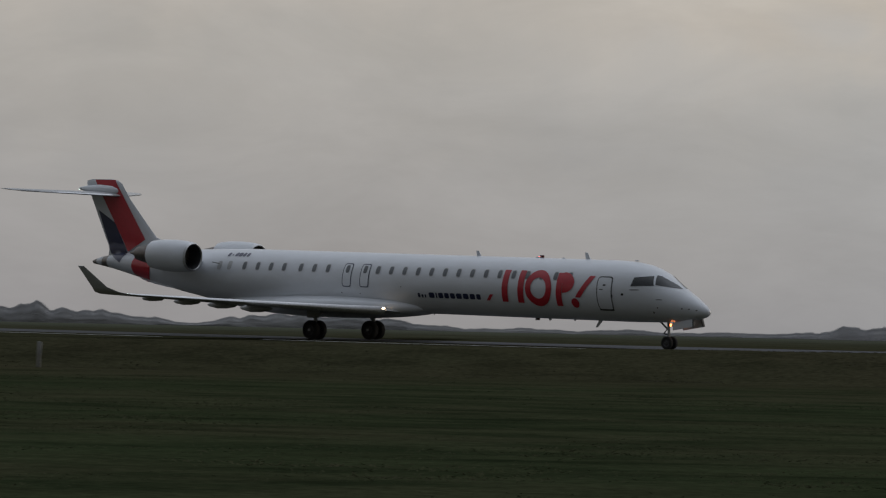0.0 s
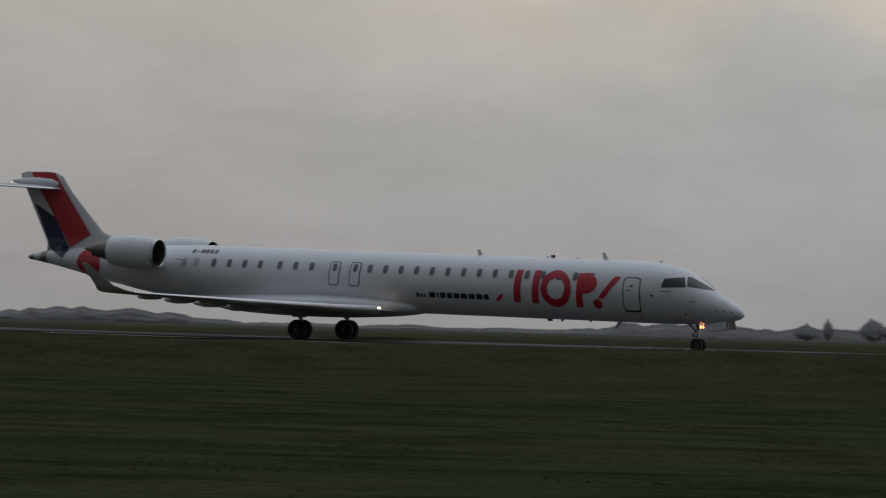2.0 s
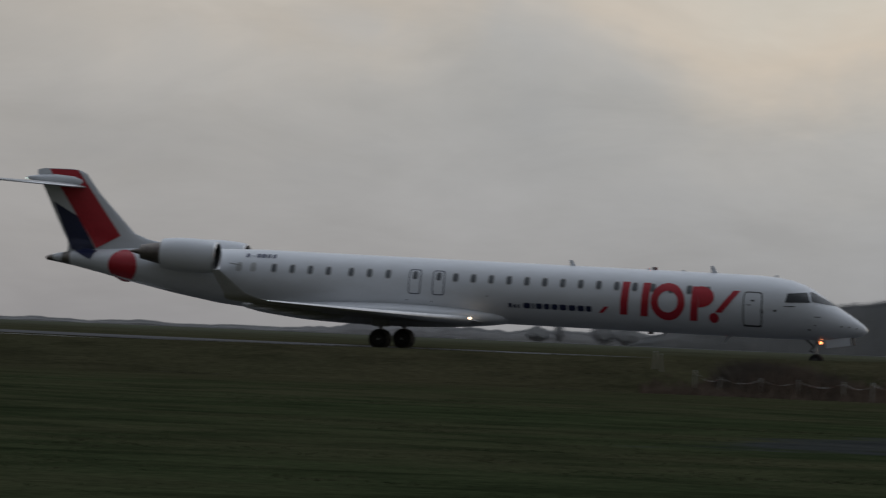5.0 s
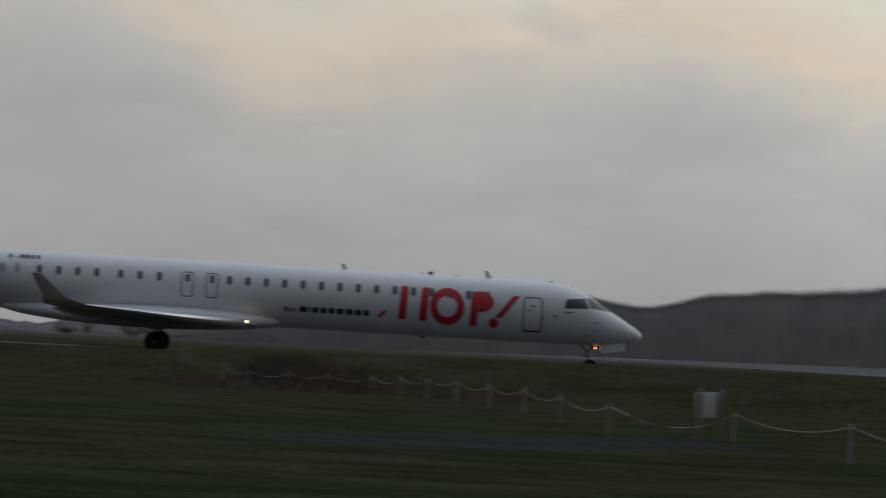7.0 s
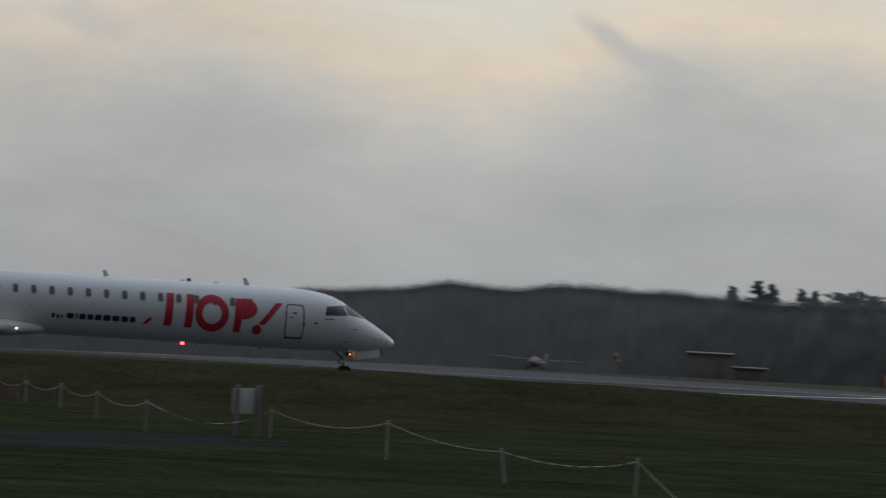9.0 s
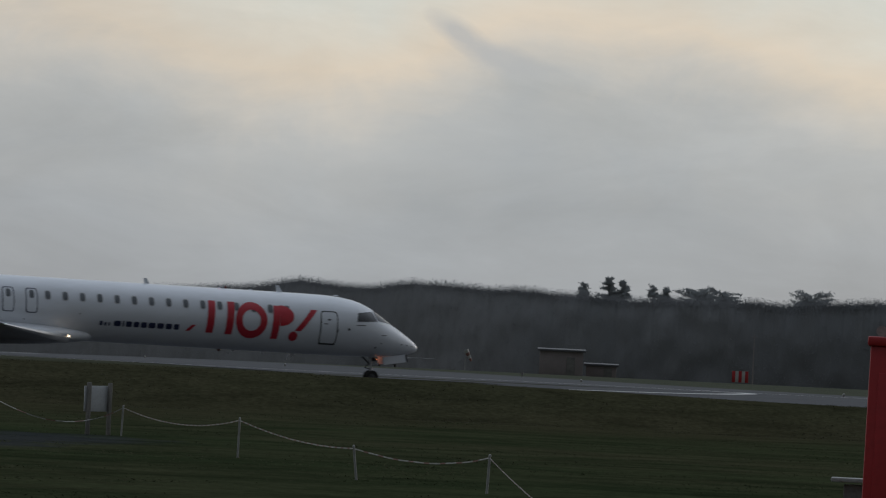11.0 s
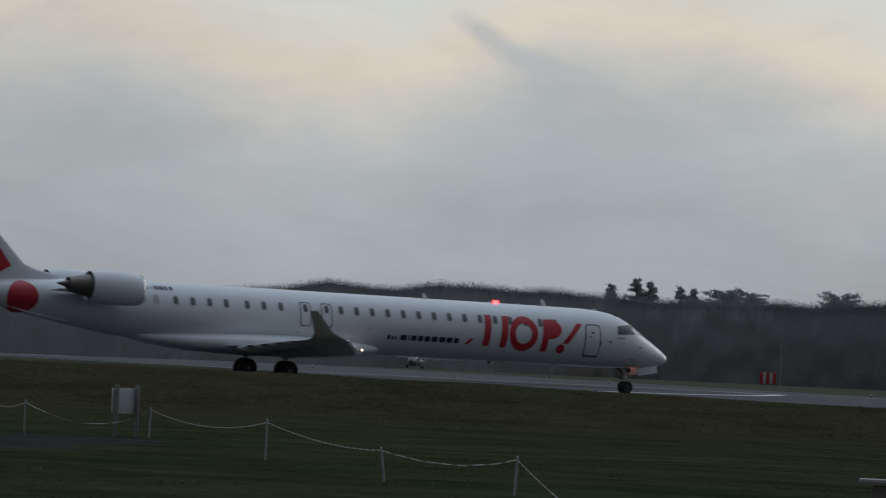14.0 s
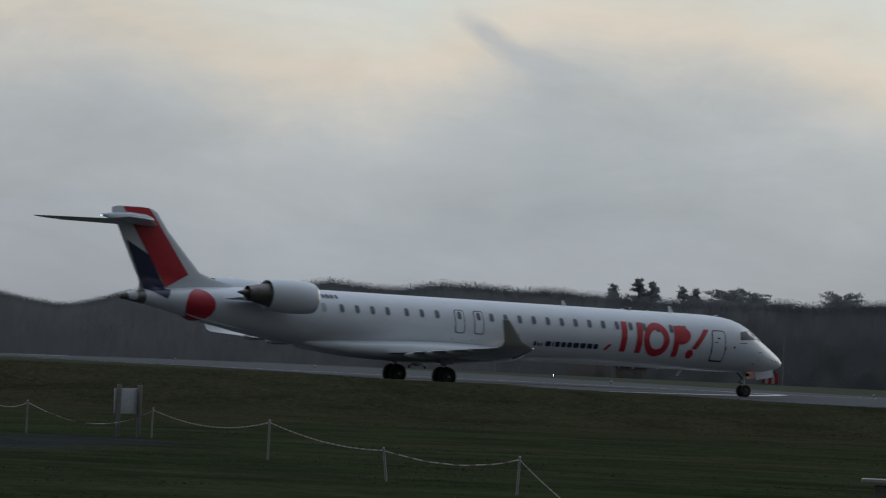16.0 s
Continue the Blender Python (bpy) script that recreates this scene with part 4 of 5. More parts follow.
build_grass()

# --- woods ---
def twig_cloud(rng, points, share, size, upright=0.0):
    """Small twig sprays as slivers about the points; share is each one's part of the height."""
    p, u = np.asarray(points), np.asarray(share)[:, None]
    n = len(p)
    L = size * rng.uniform(0.5, 1.5, (n, 1))
    w = L * rng.uniform(0.10, 0.26, (n, 1)) * (1.15 - 0.7 * u)
    # sprays spread outwards and up to the open side
    face = rng.normal(0, 0.12, (n, 3)) + np.array([0.0, -1.0, 0.75])
    face /= np.linalg.norm(face, axis=1)[:, None]
    d = rng.normal(0, 1, (n, 3)) + np.array([0.0, 0.0, upright])
    d -= face * np.sum(d * face, axis=1)[:, None]
    d /= np.linalg.norm(d, axis=1)[:, None] + 1e-6
    d *= np.where(d[:, 2:3] < 0, -1.0, 1.0)
    s = np.cross(d, face)
    s /= np.linalg.norm(s, axis=1)[:, None] + 1e-6
    verts = np.stack([p - d * L * 0.5 - s * w * 0.3, p - d * L * 0.1 + s * w, p + d * L * 0.6, p - d * L * 0.1 - s * w], 1).reshape(-1, 3)
    return verts.tolist(), [(4 * i, 4 * i + 1, 4 * i + 2, 4 * i + 3) for i in range(n)]


def wood(name, az0, az1, dist, profile, depth, count, size, material, label, seed, crown):
    """A strip of bare woodland: lumpy crowns in rows, their fine twigs thinning out upwards. Its top follows a table of elevations."""
    rng = np.random.default_rng(seed)
    gain = 0.08 if crown > 6 else 0.45

    def top_at(a):
        near = lerp_table(dist, a)
        x = near * math.sin(radians(a))
        base = ground_z(x, near)
        full = max(0.05, EYE[2] + near * math.tan(radians(lerp_table(profile, a))) - base)
        return full * (1.0 - 0.1 * gain + gain * noise.noise((x / crown * 0.45, 0.0, seed + 5.0)) + 0.6 * gain * noise.noise((x / crown * 1.3, 0.0, seed + 9.0)))

    def face(a, k):
        """How far behind the wood's edge its dense front lies at a share of the height."""
        return depth * 0.05 * k * k * k + 0.38 * noise.noise((a * 3.2, k * 3.0, seed + 2.0)) + 0.14 * noise.noise((a * 8.0, k * 7.0, seed + 7.0)) + 1.5

    pts, share = [], []
    az, us, fine, tri = rng.uniform(az0, az1, count), rng.random(count), rng.random(count), rng.normal(0, 1, count)
    for a, u, k, g in zip(az.tolist(), us.tolist(), fine.tolist(), tri.tolist()):
        if u < 0.84:
            high = 0.955 + min(0.085, 0.034 * g)
            d = lerp_table(dist, a) + face(a, min(1.0, high)) - 0.12 * k + 0.02 * depth * int(k * 3)
        else:
            high = (u - 0.84) / 0.16 * 0.9
            d = lerp_table(dist, a) + face(a, high) - 0.15 * k
        x, y = d * math.sin(radians(a)), d * math.cos(radians(a))
        top = top_at(a)
        if top < 0.12:
            continue
        pts.append((x, y, ground_z(x, y) + top * high))
        share.append(1.0 if u < 0.84 else 0.8)
    v, f = twig_cloud(rng, pts, share, size, 1.2)
    # the dense heart of the wood behind the outer twigs
    n, start = int((az1 - az0) * 60), len(v)
    for i in range(n + 1):
        a = az0 + (az1 - az0) * i / n
        near, top = lerp_table(dist, a), top_at(a)
        for j in range(13):
            k = j / 12
            d = near + face(a, k)
            x, y = d * math.sin(radians(a)), d * math.cos(radians(a))
            v.append((x, y, ground_z(x, y) + top * k * (0.975 + 0.035 * noise.noise((a * 31.0, 0.0, seed + 1.0)) + 0.02 * noise.noise((a * 77.0, 0.0, seed + 4.0))) - 0.1))
    for i in range(n):
        for j in range(12):
            q = start + i * 13 + j
            f.append((q, q + 13, q + 14, q + 1))
    return tagged(raw(name, v, f, material, smooth=True), label, "woodland", kind="stuff")


FOREST_D = [(0.25 * k, 560 + 190 * max(0.0, 1 - 0.25 * k / 11) ** 2) for k in range(-16, 63)]
FOREST_EL = [(-3.4, 0.04), (-3.0, 0.14), (-2.5, 0.31), (-1.5, 0.50), (0, 0.68), (1.05, 0.72), (1.65, 0.78), (1.95, 0.74), (2.47, 0.67), (3.1, 0.78), (3.98, 0.95), (4.4, 0.94),
             (5.0, 0.98), (5.75, 1.09), (6.23, 1.08), (6.64, 1.06), (7.12, 1.13), (7.67, 1.13), (8.63, 1.09), (9.1, 1.05), (10.5, 1.07), (12.4, 1.12), (15, 1.1)]
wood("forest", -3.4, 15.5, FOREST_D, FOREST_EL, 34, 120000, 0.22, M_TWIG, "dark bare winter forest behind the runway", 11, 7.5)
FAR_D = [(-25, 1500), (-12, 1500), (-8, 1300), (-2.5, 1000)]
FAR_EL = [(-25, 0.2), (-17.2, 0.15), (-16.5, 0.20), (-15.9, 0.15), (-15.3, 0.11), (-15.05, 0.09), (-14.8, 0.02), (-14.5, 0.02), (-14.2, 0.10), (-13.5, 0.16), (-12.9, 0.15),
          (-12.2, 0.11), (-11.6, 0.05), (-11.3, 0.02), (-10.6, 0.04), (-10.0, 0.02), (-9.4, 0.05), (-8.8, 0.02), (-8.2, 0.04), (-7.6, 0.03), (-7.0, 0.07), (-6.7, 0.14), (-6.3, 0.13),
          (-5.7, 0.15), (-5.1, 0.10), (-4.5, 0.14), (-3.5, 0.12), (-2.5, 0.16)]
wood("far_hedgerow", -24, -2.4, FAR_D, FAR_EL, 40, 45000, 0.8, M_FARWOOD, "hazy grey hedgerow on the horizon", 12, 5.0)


def conifer(az, d, top_el, spread, flat=False):
    """A conifer on the forest's edge: tapered trunk, tiers of drooping boughs."""
    p = spot(az, d)
    h = 0.53 + d * math.tan(radians(top_el)) - p.z
    tree = empty("conifer", Matrix.Translation(p))
    rng = np.random.default_rng(int(az * 100))
    bm = bmesh.new()
    tube(bm, (0, 0, -0.2), (0.1, 0, h * 0.97), 0.22, 0.04, 8)
    for k in range(14):
        z, a = h * (0.35 + 0.6 * k / 14), rng.uniform(0, 6.28)
        r = spread * (1.0 - 0.8 * k / 14) * 0.7
        tube(bm, (0, 0, z), (r * math.cos(a), r * math.sin(a), z - 0.15 * r if not flat else z + 0.3), 0.05, 0.02, 5)
    part("trunk", bm, M_BARK, tree)

    pts = []
    for _ in range(90 if flat else 110):
        below = h * (0.26 if flat else 0.5) * rng.random() ** 0.8
        a, long = rng.uniform(0, 6.28), rng.uniform(0.45, 1.15)
        long *= spread * rng.uniform(0.7, 1.0) if flat else min(spread, 0.25 + 0.5 * below)
        rise = rng.uniform(0.0, 0.35) if flat else rng.uniform(-0.3, 0.25)
        for _ in range(70):
            u = rng.random() ** 0.7
            jx, jy, jz = rng.normal(0, 0.06 + 0.10 * u, 3)
            pts.append((u * long * math.cos(a) + jx, u * long * math.sin(a) + jy, h - below + rise * u * long + jz * 0.7))
    v, f = twig_cloud(rng, pts, [0.6] * len(pts), 0.30, -0.2)
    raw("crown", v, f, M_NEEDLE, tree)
    return tagged(tree, "dark flat-topped pine above the bare forest" if flat else "dark pointed conifer above the bare forest", "tree", "conifers on the forest edge")


for az, el, spread, flat in ((9.17, 1.185, 1.5, False), (9.48, 1.275, 2.2, False), (9.66, 1.235, 2.0, False), (10.02, 1.19, 1.7, False), (10.18, 1.17, 1.5, False),
                             (10.55, 1.17, 2.6, True), (10.85, 1.165, 2.2, True), (11.95, 1.165, 2.4, True)):
    conifer(az, 580, el + 0.01, spread * (1.2 if flat else 1.6), flat)


def round_tree(az, d, top_el, spread, narrow=False):
    p = spot(az, d)
    h = 0.53 + d * math.tan(radians(top_el)) - p.z
    tree = empty("tree", Matrix.Translation(p))
    rng = np.random.default_rng(int(abs(az) * 1000))
    bm = bmesh.new()
    tube(bm, (0, 0, -0.2), (0, 0.05, h * 0.6), 0.16, 0.08, 8)
    for k in range(9):
        a = k * 2.4
        tube(bm, (0, 0, h * (0.25 + 0.03 * k)), (spread * 0.6 * math.cos(a), spread * 0.6 * math.sin(a), h * (0.55 + 0.035 * k)), 0.05, 0.02, 5)
    part("trunk", bm, M_BARK, tree)

    pts = []
    for _ in range(6000 if not narrow else 2200):
        d3 = rng.normal(0, 1, 3)
        d3 /= np.linalg.norm(d3)
        r = rng.random() ** 0.4 * (0.9 + 0.28 * noise.noise((d3[0] * 2.2 + az, d3[1] * 2.2, d3[2] * 2.2)))
        wide = spread * (1.15 - 0.45 * max(0.0, r * d3[2]))
        pts.append((wide * r * d3[0], wide * r * d3[1], h * (0.50 + 0.49 * r * d3[2])))
    v, f = twig_cloud(rng, pts, [0.4] * len(pts), 0.24)
    raw("crown", v, f, M_HAZE_TREE, tree)
    return tagged(tree, "slim haze-grey columnar tree in the distance" if narrow else "rounded haze-grey tree in the distance", "tree", "trees beyond the runway")


# far trees' twigs, their grey includes the haze of the distance
M_HAZE_TREE = surface("hazy_tree_twigs", blotched((0.31, 0.31, 0.312), (0.37, 0.37, 0.368), 0.2), 0.95, spec=0.1)
for az, el, spread, narrow in ((-3.68, 0.285, 2.1, False), (-3.40, 0.255, 2.2, False), (-4.22, 0.265, 0.8, True), (-4.48, 0.20, 1.8, False)):
    round_tree(az, 720, el, spread, narrow)


# --- fence of stakes and striped tape ---
POSTS = [  # bearing, distance, height, lean
    (-3.05, 187.0, 0.70, 3), (-2.96, 186.5, 0.70, -6), (-2.55, 183, 0.7, 0), (-2.25, 181, 0.7, 2), (-1.75, 180, 0.72, 0), (-1.3, 180, 0.72, 1), (-0.75, 180, 0.72, 0),
    (-0.40, 179, 0.74, 0), (-0.07, 178, 0.74, 1), (0.28, 174, 0.75, 0), (0.69, 160, 0.73, -1), (1.11, 145, 0.8, 0), (1.55, 128, 0.76, 0), (2.15, 109, 0.76, 0),
    (3.66, 110, 0.71, 1.5), (5.08, 91, 0.77, 0.5), (6.53, 77.5, 0.56, -7), (8.12, 72, 0.60, 2), (9.3, 45, 0.36, 0)]


def build_fence():
    tops = []
    for az, d, h, lean in POSTS:
        p = spot(az, d)
        post = empty("fence_post", Matrix.Translation(p) @ pose(0, 0, 0, 0, lean, -az))
        bm = bmesh.new()
        r = 0.022 if az > 1.3 else 0.038
        tube(bm, (0, 0, -0.1), (0, 0, h - 0.02), r, r * 0.92, 10)
        part("stake", bm, M_POST if az > 2.5 else M_WOOD_PALE, post)
        bm = bmesh.new()
        lathe(bm, [(0, r * 1.05), (0.02, r * 1.05), (0.035, r * 0.6), (0.04, 0.0)], pose(0, 0, h - 0.03, 0, -90, 0), 10)
        part("cap", bm, M_POST, post)
        tagged(post, "slim pale stake of a taped fence in the grass" if az > 2.5 else "pale wooden stake of a taped fence in dry grass", "fence post", "taped fence stakes")
        tops.append(post.matrix_basis @ Vector((0, 0, h - 0.05)))
    for i in range(2, len(tops) - 1):
        span_of_tape(tops[i], tops[i + 1], i)


def span_of_tape(a, b, seed):
    rng = random.Random(seed)
    length = (b - a).length
    sag = {13: 0.40, 14: 0.22, 15: 0.11, 16: 0.15, 17: 0.05}.get(seed, 0.2 * rng.uniform(0.8, 1.2))
    n = max(6, int(length / 0.22))
    pts = []
    for k in range(n + 1):
        u = k / n
        p = a.lerp(b, u)
        p.z -= sag * 4 * u * (1 - u) * (1.0 + 0.25 * (u - 0.5))
        p.z = max(p.z, ground_z(p.x, p.y) + 0.05)
        pts.append(p)
    verts, faces = [], []
    for k, p in enumerate(pts):
        p, tw = p - a, 0.012 * math.sin(k * 0.9 + seed)
        verts += [p + Vector((0, tw, 0.010)), p + Vector((0, -tw - 0.006, 0)), p + Vector((0, tw, -0.010)), p + Vector((0, tw + 0.006, 0))]
        if k:
            n = 4 * k
            faces += [(n - 4 + j, n - 4 + (j + 1) % 4, n + (j + 1) % 4, n + j) for j in range(4)]
    tape = raw("barrier_tape", verts, faces, M_ROPE_W)
    tape.data.materials.append(M_ROPE_R)
    for i, face in enumerate(tape.data.polygons):
        face.material_index = (0, 0, 1)[(i // 4) % 3]
    tape.matrix_basis = Matrix.Translation(a)
    tagged(tape, "sagging red and white striped barrier tape between stakes", "tape", "barrier tape spans")


M_WOOD_PALE = surface("pale_weathered_wood", blotched((0.25, 0.245, 0.22), (0.32, 0.31, 0.28), 3.0, (0.19, 0.18, 0.155)), 0.9)
build_fence()


def build_board():
    a, b = spot(3.19, 111), spot(3.52, 111.5)
    mid = (a + b) / 2
    turn = math.degrees(math.atan2(b.y - a.y, b.x - a.x))
    board = empty("sign_board", Matrix.Translation(mid) @ pose(0, 0, 0, 0, 0, turn))
    z1 = EYE[2] + 111 * math.tan(radians(-0.335)) - mid.z
    z0 = EYE[2] + 111 * math.tan(radians(-0.645)) - mid.z
    for s in (-1, 1):
        bm = bmesh.new()
        box(bm, (0.085, 0.085, z1 + 0.16), (s * 0.31, -0.06, (z1 + 0.16) / 2 - 0.08), (0, 0, 0), 0.01)
        part("post", bm, M_WOOD, board, "weathered grey wooden post")
    bm = bmesh.new()
    box(bm, (0.80, 0.03, z1 - z0), (0.0, 0, (z0 + z1) / 2), (0, -1.5, 0), 0.006)
    part("panel", bm, M_SIGN, board, "pale blank panel")
    for z in (z0 + 0.1, z1 - 0.1):
        bm = bmesh.new()
        box(bm, (0.74, 0.03, 0.05), (0, 0.035, z), (0, 0, 0), 0.004)
        part("batten", bm, M_WOOD, board)
    tagged(board, "pale blank sign board on two grey wooden posts", "sign")

    p = spot(-16.44, 186)
    stake = empty("marker_stake", Matrix.Translation(p))
    bm = bmesh.new()
    box(bm, (0.17, 0.05, 1.05), (0, 0, 0.48), (0, 2, 0), 0.01)
    part("plank", bm, M_WOOD_PALE, stake)
    bm = bmesh.new()
    box(bm, (0.175, 0.055, 0.5), (0.012, 0, 0.75), (0, 2, 0), 0.01)
    part("painted_top", bm, M_POST, stake, "white painted upper half")
    tagged(stake, "white-topped marker stake standing in the grass", "stake")


build_board()


# --- far side of the runway ---
def block(name, az0, az1, d, el0, el1, depth, label, flat=True):
    a, b = spot(az0, d), spot(az1, d)
    mid = (a + b) / 2
    z1, w = EYE[2] + d * math.tan(radians(el1)) - mid.z, (b - a).length
    house = empty(name, Matrix.Translation(mid) @ pose(0, 0, 0, 0, 0, -(az0 + az1) / 2))
    bm = bmesh.new()
    box(bm, (w, depth, z1 - 0.15), (0, depth / 2, (z1 - 0.15) / 2 - 0.1), (0, 0, 0), 0.02)
    wall = part("wall", bm, M_BRICK, house)
    bm = bmesh.new()
    box(bm, (w + 0.5, depth + 0.5, 0.22), (0, depth / 2, z1 - 0.12), (2 if flat else 5, 0, 0), 0.03)
    part("roof", bm, M_ROOF, house, "pale flat sheet roof")
    bm = bmesh.new()
    box(bm, (0.9, 0.08, min(2.0, z1 * 0.7)), (w * 0.22, -0.03, min(2.0, z1 * 0.7) / 2), (0, 0, 0), 0.01)
    part("door", bm, M_WOOD, house, "dull grey door")
    return tagged(house, label, "building")


block("small_building", 8.68, 9.21, 500, 0.06, 0.388, 4.0, "low grey-brown hut with a pale flat roof before the forest")
block("shed", 9.25, 9.62, 505, 0.06, 0.232, 3.0, "low grey shed with a pale roof before the forest")


def build_glider():
    p = spot(6.84, 455)
    g = empty("light_aircraft", Matrix.Translation(p) @ pose(0, 0, 0, 0, 2.0, -20))
    bm = bmesh.new()
    lathe(bm, [(2.2, 0.0), (2.1, 0.18), (1.5, 0.42), (0.4, 0.5), (-0.8, 0.36), (-2.6, 0.16), (-4.2, 0.08), (-4.3, 0.0)], pose(0, 0, 0.75, 0, 0, -90), 20)
    part("fuselage", bm, M_DULLWHITE, g)
    for s in (-1, 1):
        bm = bmesh.new()
        rings = [[Vector((q.y, -q.x, q.z)) for q in wing_ring(s * y, lead, trail, z, th)] for y, lead, trail, z, th in
                 ((0.2, 0.75, -0.6, 1.02, 0.16), (2.6, 0.65, -0.55, 1.08, 0.13), (4.7, 0.4, -0.4, 1.16, 0.08))]
        loft(bm, rings)
        part("wing", bm, M_DULLWHITE, g)
        bm = bmesh.new()
        rings = [[Vector((q.y, -q.x, q.z)) for q in wing_ring(s * y, lead, trail, 0.95, 0.06)] for y, lead, trail in ((0.05, -3.5, -4.2), (1.3, -3.7, -4.15))]
        loft(bm, rings)
        part("tailplane", bm, M_DULLWHITE, g)
        bm = bmesh.new()
        tube(bm, (s * 0.75, -0.1, 0.18), (s * 0.2, -0.1, 0.6), 0.04, n=8)
        lathe(bm, [(-0.07, 0.0), (-0.07, 0.14), (0, 0.18), (0.07, 0.14), (0.07, 0.0)], pose(s * 0.78, -0.1, 0.18), 14)
        part("wheel", bm, M_TYRE, g, "small dark wheel")
    bm = bmesh.new()
    box(bm, (0.07, 0.75, 0.9), (0, 3.9, 1.25), (-12, 0, 0), 0.02)
    part("fin", bm, M_DULLWHITE, g)
    bm = bmesh.new()
    bmesh.ops.create_uvsphere(bm, u_segments=16, v_segments=10, radius=0.42, matrix=pose(0, -0.8, 1.0) @ Matrix.Diagonal((0.8, 1.4, 0.75, 1)))
    part("canopy", bm, M_SCREEN, g, "dark canopy")
    tagged(g, "small white light aircraft parked beyond the runway", "airplane")

    p = spot(7.78, 430)
    sock = empty("windsock", Matrix.Translation(p))
    bm = bmesh.new()
    tube(bm, (0, 0, -0.1), (0, 0, 1.95), 0.035, 0.025, 8)
    part("pole", bm, M_POST, sock)
    for k, mat in enumerate((M_ROPE_W, M_ROPE_R, M_ROPE_W, M_ROPE_R)):
        bm = bmesh.new()
        lathe(bm, [(0.28 * k, 0.24 - 0.035 * k), (0.28 * k + 0.275, 0.205 - 0.035 * k)], pose(0.03, 0, 1.86, 0, 62, 0), 16)
        part("sleeve_band", bm, mat, sock)
    tagged(sock, "limp red and white windsock on a short pole", "windsock")

    p = spot(11.12, 400)
    bd = empty("marker_board", Matrix.Translation(p) @ pose(0, 0, 0, 0, 0, -11))
    for k in range(5):
        bm = bmesh.new()
        box(bm, (0.27, 0.06, 0.95), (0.275 * (k - 2), 0, 0.62), (0, 0, 0), 0.008)
        part("stripe_panel", bm, M_CABINET if k % 2 == 0 else M_ROPE_W, bd, "red panel" if k % 2 == 0 else "white panel")
    for s in (-1, 1):
        bm = bmesh.new()
        box(bm, (0.06, 0.06, 0.6), (s * 0.5, 0.06, 0.22), (0, 0, 0), 0.006)
        part("leg", bm, M_WOOD, bd)
    tagged(bd, "red and white striped marker board beside the runway", "marker board")

    p = spot(11.27, 420)
    mast = empty("mast", Matrix.Translation(p))
    bm = bmesh.new()
    tube(bm, (0, 0, -0.1), (0, 0, 4.4), 0.06, 0.03, 8)
    part("pole", bm, M_BRICK, mast)
    bm = bmesh.new()
    box(bm, (0.5, 0.05, 0.05), (0, 0, 4.2), (0, 0, 0), 0.005)
    part("crossarm", bm, M_BRICK, mast)
    tagged(mast, "thin dull red mast before the forest", "mast")

    for az, d in ((9.2, 292), (12.38, 262), (5.6, 330), (3.9, 380)):
        p = spot(az, d)
        lamp = empty("edge_light", Matrix.Translation(p))
        bm = bmesh.new()
        lathe(bm, [(0, 0.11), (0.03, 0.11), (0.05, 0.05), (0.10, 0.05), (0.12, 0.0)], pose(0, 0, 0, 0, -90, 0), 12)
        part("base", bm, M_WOOD, lamp)
        bm = bmesh.new()
        bmesh.ops.create_uvsphere(bm, u_segments=12, v_segments=8, radius=0.075, matrix=pose(0, 0, 0.15))
        part("glass", bm, M_ROPE_W, lamp, "pale glass dome")
        tagged(lamp, "small pale runway edge light on the ground", "runway light", "runway edge lights")


build_glider()

STROBE_HIGH = 0.26


def build_strobe():
    """A flashing lamp on a short pole beside the runway; its head turns."""
    p = spot(8.48, 330)
    lamp = empty("runway_strobe", Matrix.Translation(p))
    bm = bmesh.new()
    lathe(bm, [(-0.05, 0.12), (0.03, 0.12), (0.05, 0.04), (STROBE_HIGH - 0.12, 0.035), (STROBE_HIGH - 0.11, 0.0)], pose(0, 0, 0, 0, -90, 0), 12)
    part("pole", bm, M_WOOD, lamp, "grey pole on a round foot")
    bm = bmesh.new()
    lathe(bm, [(-0.11, 0.0), (-0.11, 0.09), (0.1, 0.09), (0.11, 0.0)], pose(0, 0, 0, 0, -90, 0), 14)
    head = part("lamp_head", bm, M_WOOD, lamp, "grey lamp head")
    bm = bmesh.new()
    box(bm, (0.012, 0.12, 0.12), (0.10, 0, 0), (0, 0, 0), 0.004)
    part("lens", bm, M_STROBE, head, "glowing white lens")
    for s in (-1, 1):
        bm = bmesh.new()
        box(bm, (0.12, 0.006, 0.18), (0.15, s * 0.08, 0), (0, 0, 0), 0.002)
        part("shutter_plate", bm, M_DARK, head, "dark side plate")
    tagged(lamp, "small flashing white lamp on a short runway pole", "runway light")
    return head


strobe_head = build_strobe()


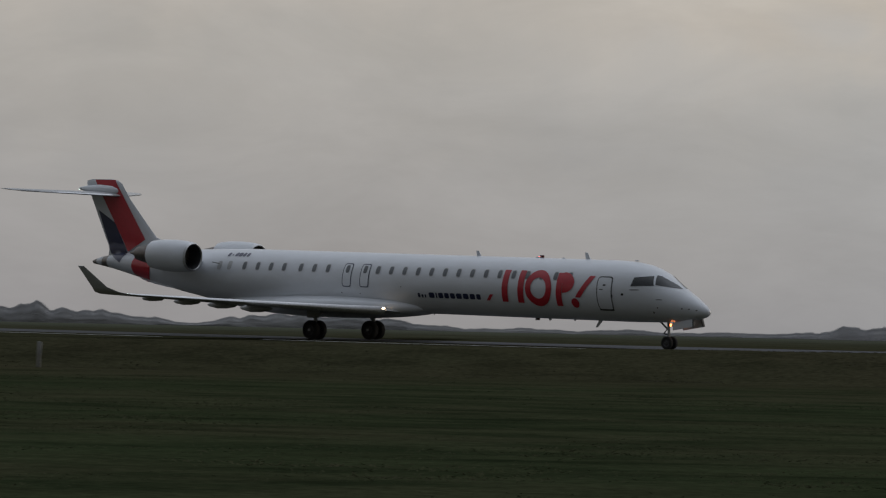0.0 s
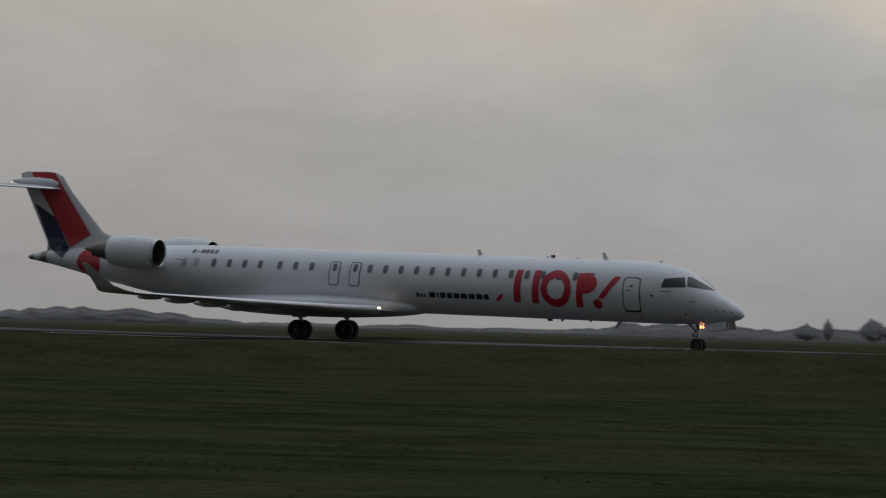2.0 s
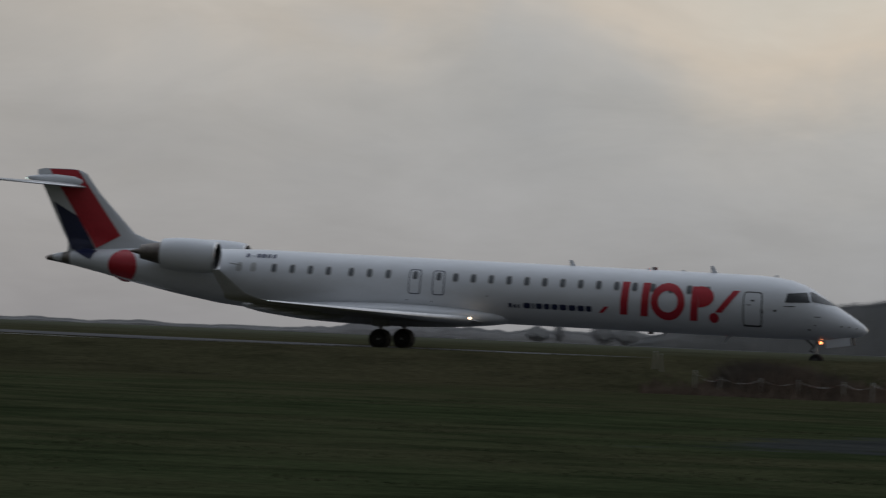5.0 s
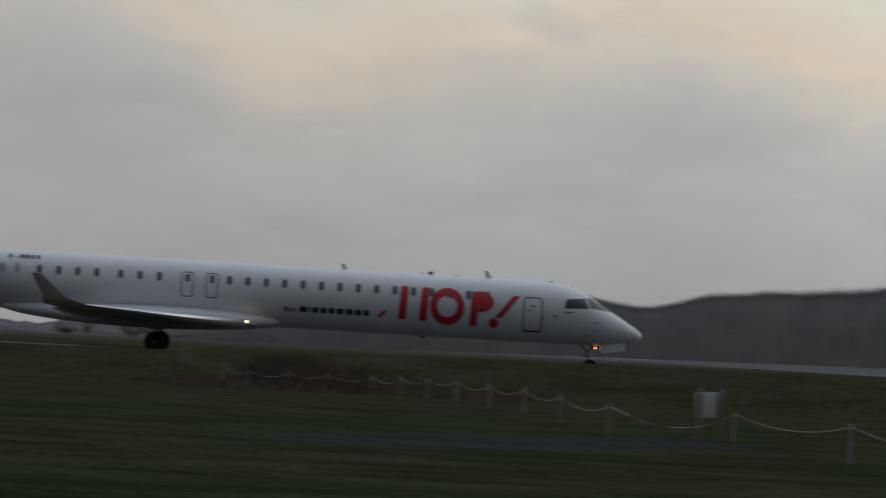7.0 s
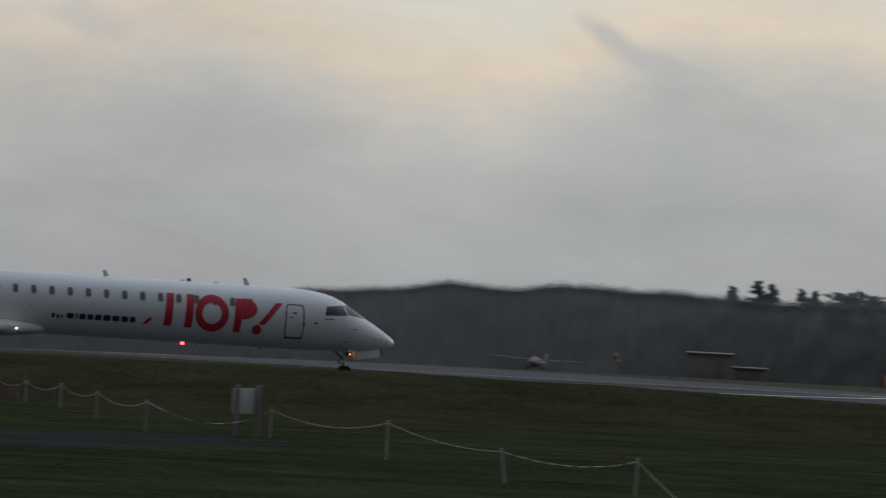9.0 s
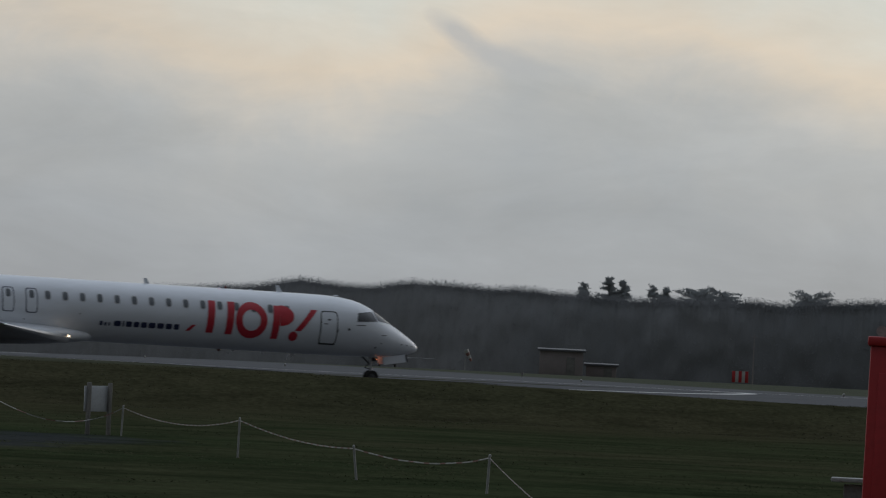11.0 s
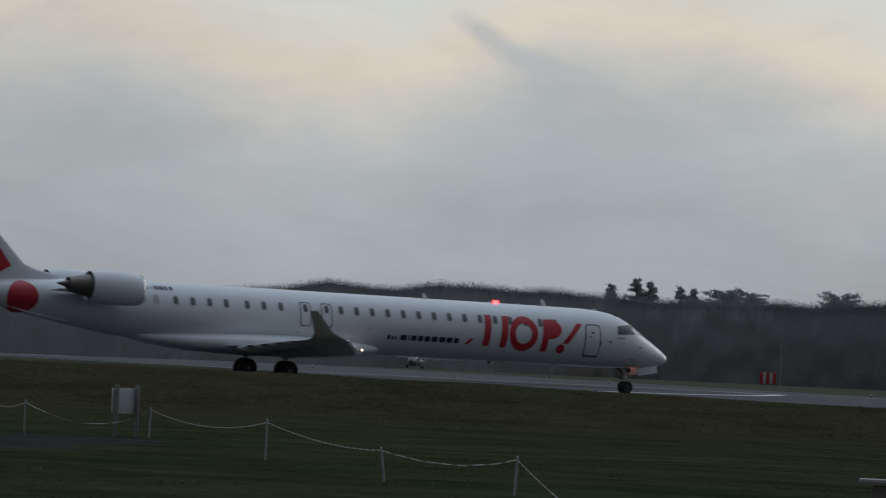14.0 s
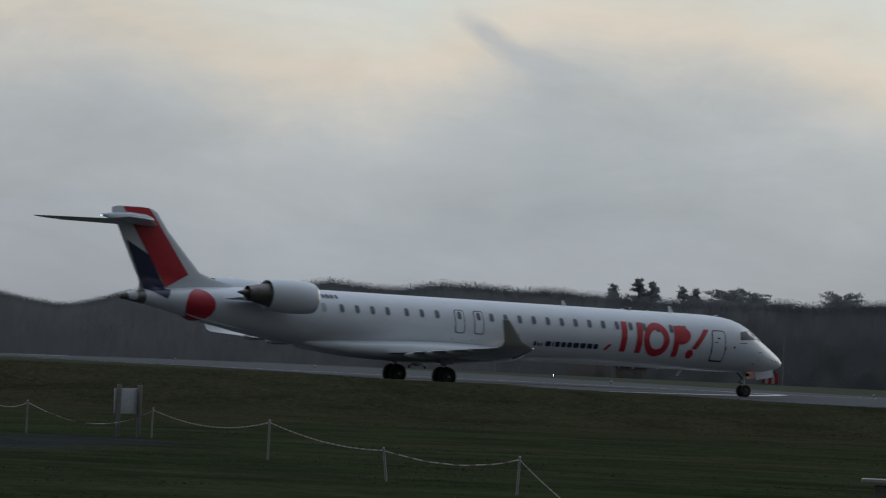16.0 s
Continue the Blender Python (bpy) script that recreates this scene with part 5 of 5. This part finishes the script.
def build_cabinet():
    p = spot(13.30, 30)
    c = empty("red_cabinet", Matrix.Translation(p) @ pose(0, 0, 0, 0, 0, -13))
    h = EYE[2] + 30 * math.tan(radians(0.75)) - p.z
    bm = bmesh.new()
    box(bm, (0.68, 0.5, h - 0.08), (0, 0.25, (h - 0.08) / 2), (0, 0.8, 0), 0.012)
    part("body", bm, M_CABINET, c)
    bm = bmesh.new()
    box(bm, (0.72, 0.54, 0.06), (0.015, 0.25, h - 0.05), (0, 0.8, 0), 0.012)
    part("lid", bm, M_CABINET, c)
    bm = bmesh.new()
    box(bm, (0.56, 0.012, h - 0.5), (0, -0.004, h * 0.5), (0, 0.8, 0), 0.004)
    part("door", bm, M_CABINET, c)
    bm = bmesh.new()
    bmesh.ops.create_cone(bm, cap_ends=True, segments=16, radius1=0.035, radius2=0.035, depth=0.02, matrix=pose(-0.26, 0.1, h + 0.02, 90, 0, 0))
    part("lifting_eye", bm, M_POST, c, "pale metal lifting eye")
    tagged(c, "tall red painted steel cabinet standing in the grass", "cabinet")
    p = spot(12.78, 33)
    bench = empty("white_trestle", Matrix.Translation(p) @ pose(0, 0, 0, 0, 0, -13))
    z = EYE[2] + 33 * math.tan(radians(-1.03)) - p.z
    bm = bmesh.new()
    box(bm, (0.62, 0.3, 0.03), (0.02, 0, z), (0, 0, 0), 0.006)
    part("top", bm, M_POST, bench)
    bm = bmesh.new()
    box(bm, (0.5, 0.24, z - 0.03), (0.05, 0.02, (z - 0.03) / 2), (0, 0, 0), 0.006)
    part("base", bm, M_WOOD, bench, "grey base")
    tagged(bench, "low grey box with a white top in the grass", "box")


build_cabinet()


# ---------- what moves ----------
def motions():
    rows, gone, rolled = [], 0.0, [(0.0, 0.0)]
    for i, (t, x, y, head) in enumerate(TAXI):
        z = ground_z(x, y) + 0.132
        a = radians(head)
        zn = ground_z(x + 18.75 * math.cos(a), y + 18.75 * math.sin(a)) + 0.11
        pitch = -math.degrees(math.asin((zn - z) / 18.75))
        across = ground_z(x - 3 * math.sin(a), y + 3 * math.cos(a)) - ground_z(x + 3 * math.sin(a), y - 3 * math.cos(a))
        m = pose(x, y, z, 0, 0, head) @ pose(0, 0, 0, 0, pitch, 0) @ pose(0, 0, 0, math.degrees(across / 6), 0, 0)
        rows.append((t, m))
        if i:
            gone += math.dist((x, y), TAXI[i - 1][1:3])
            rolled.append((t, gone))
    walk(airliner, rows)
    times = [k / 15 for k in range(241)]
    run = [float(v) for v in np.interp(times, [r[0] for r in rolled], [r[1] for r in rolled])]
    for ob, at, r in WHEELS:
        walk(ob, [(t, pose(*at, 0, math.degrees(s / r) % 360.0, 0)) for t, s in zip(times, run)])
    heads = [(r[0], r[3]) for r in TAXI]
    for drum, at, tip, first in TURNING:
        walk(drum, flash_rows(at, tip, first, 43 / 30, lambda t: -90 - lerp_table(heads, t) + 5))
    walk(strobe_head, flash_rows((0, 0, STROBE_HIGH), 0, 0.5, 1.0, lambda t: -98.4))


motions()
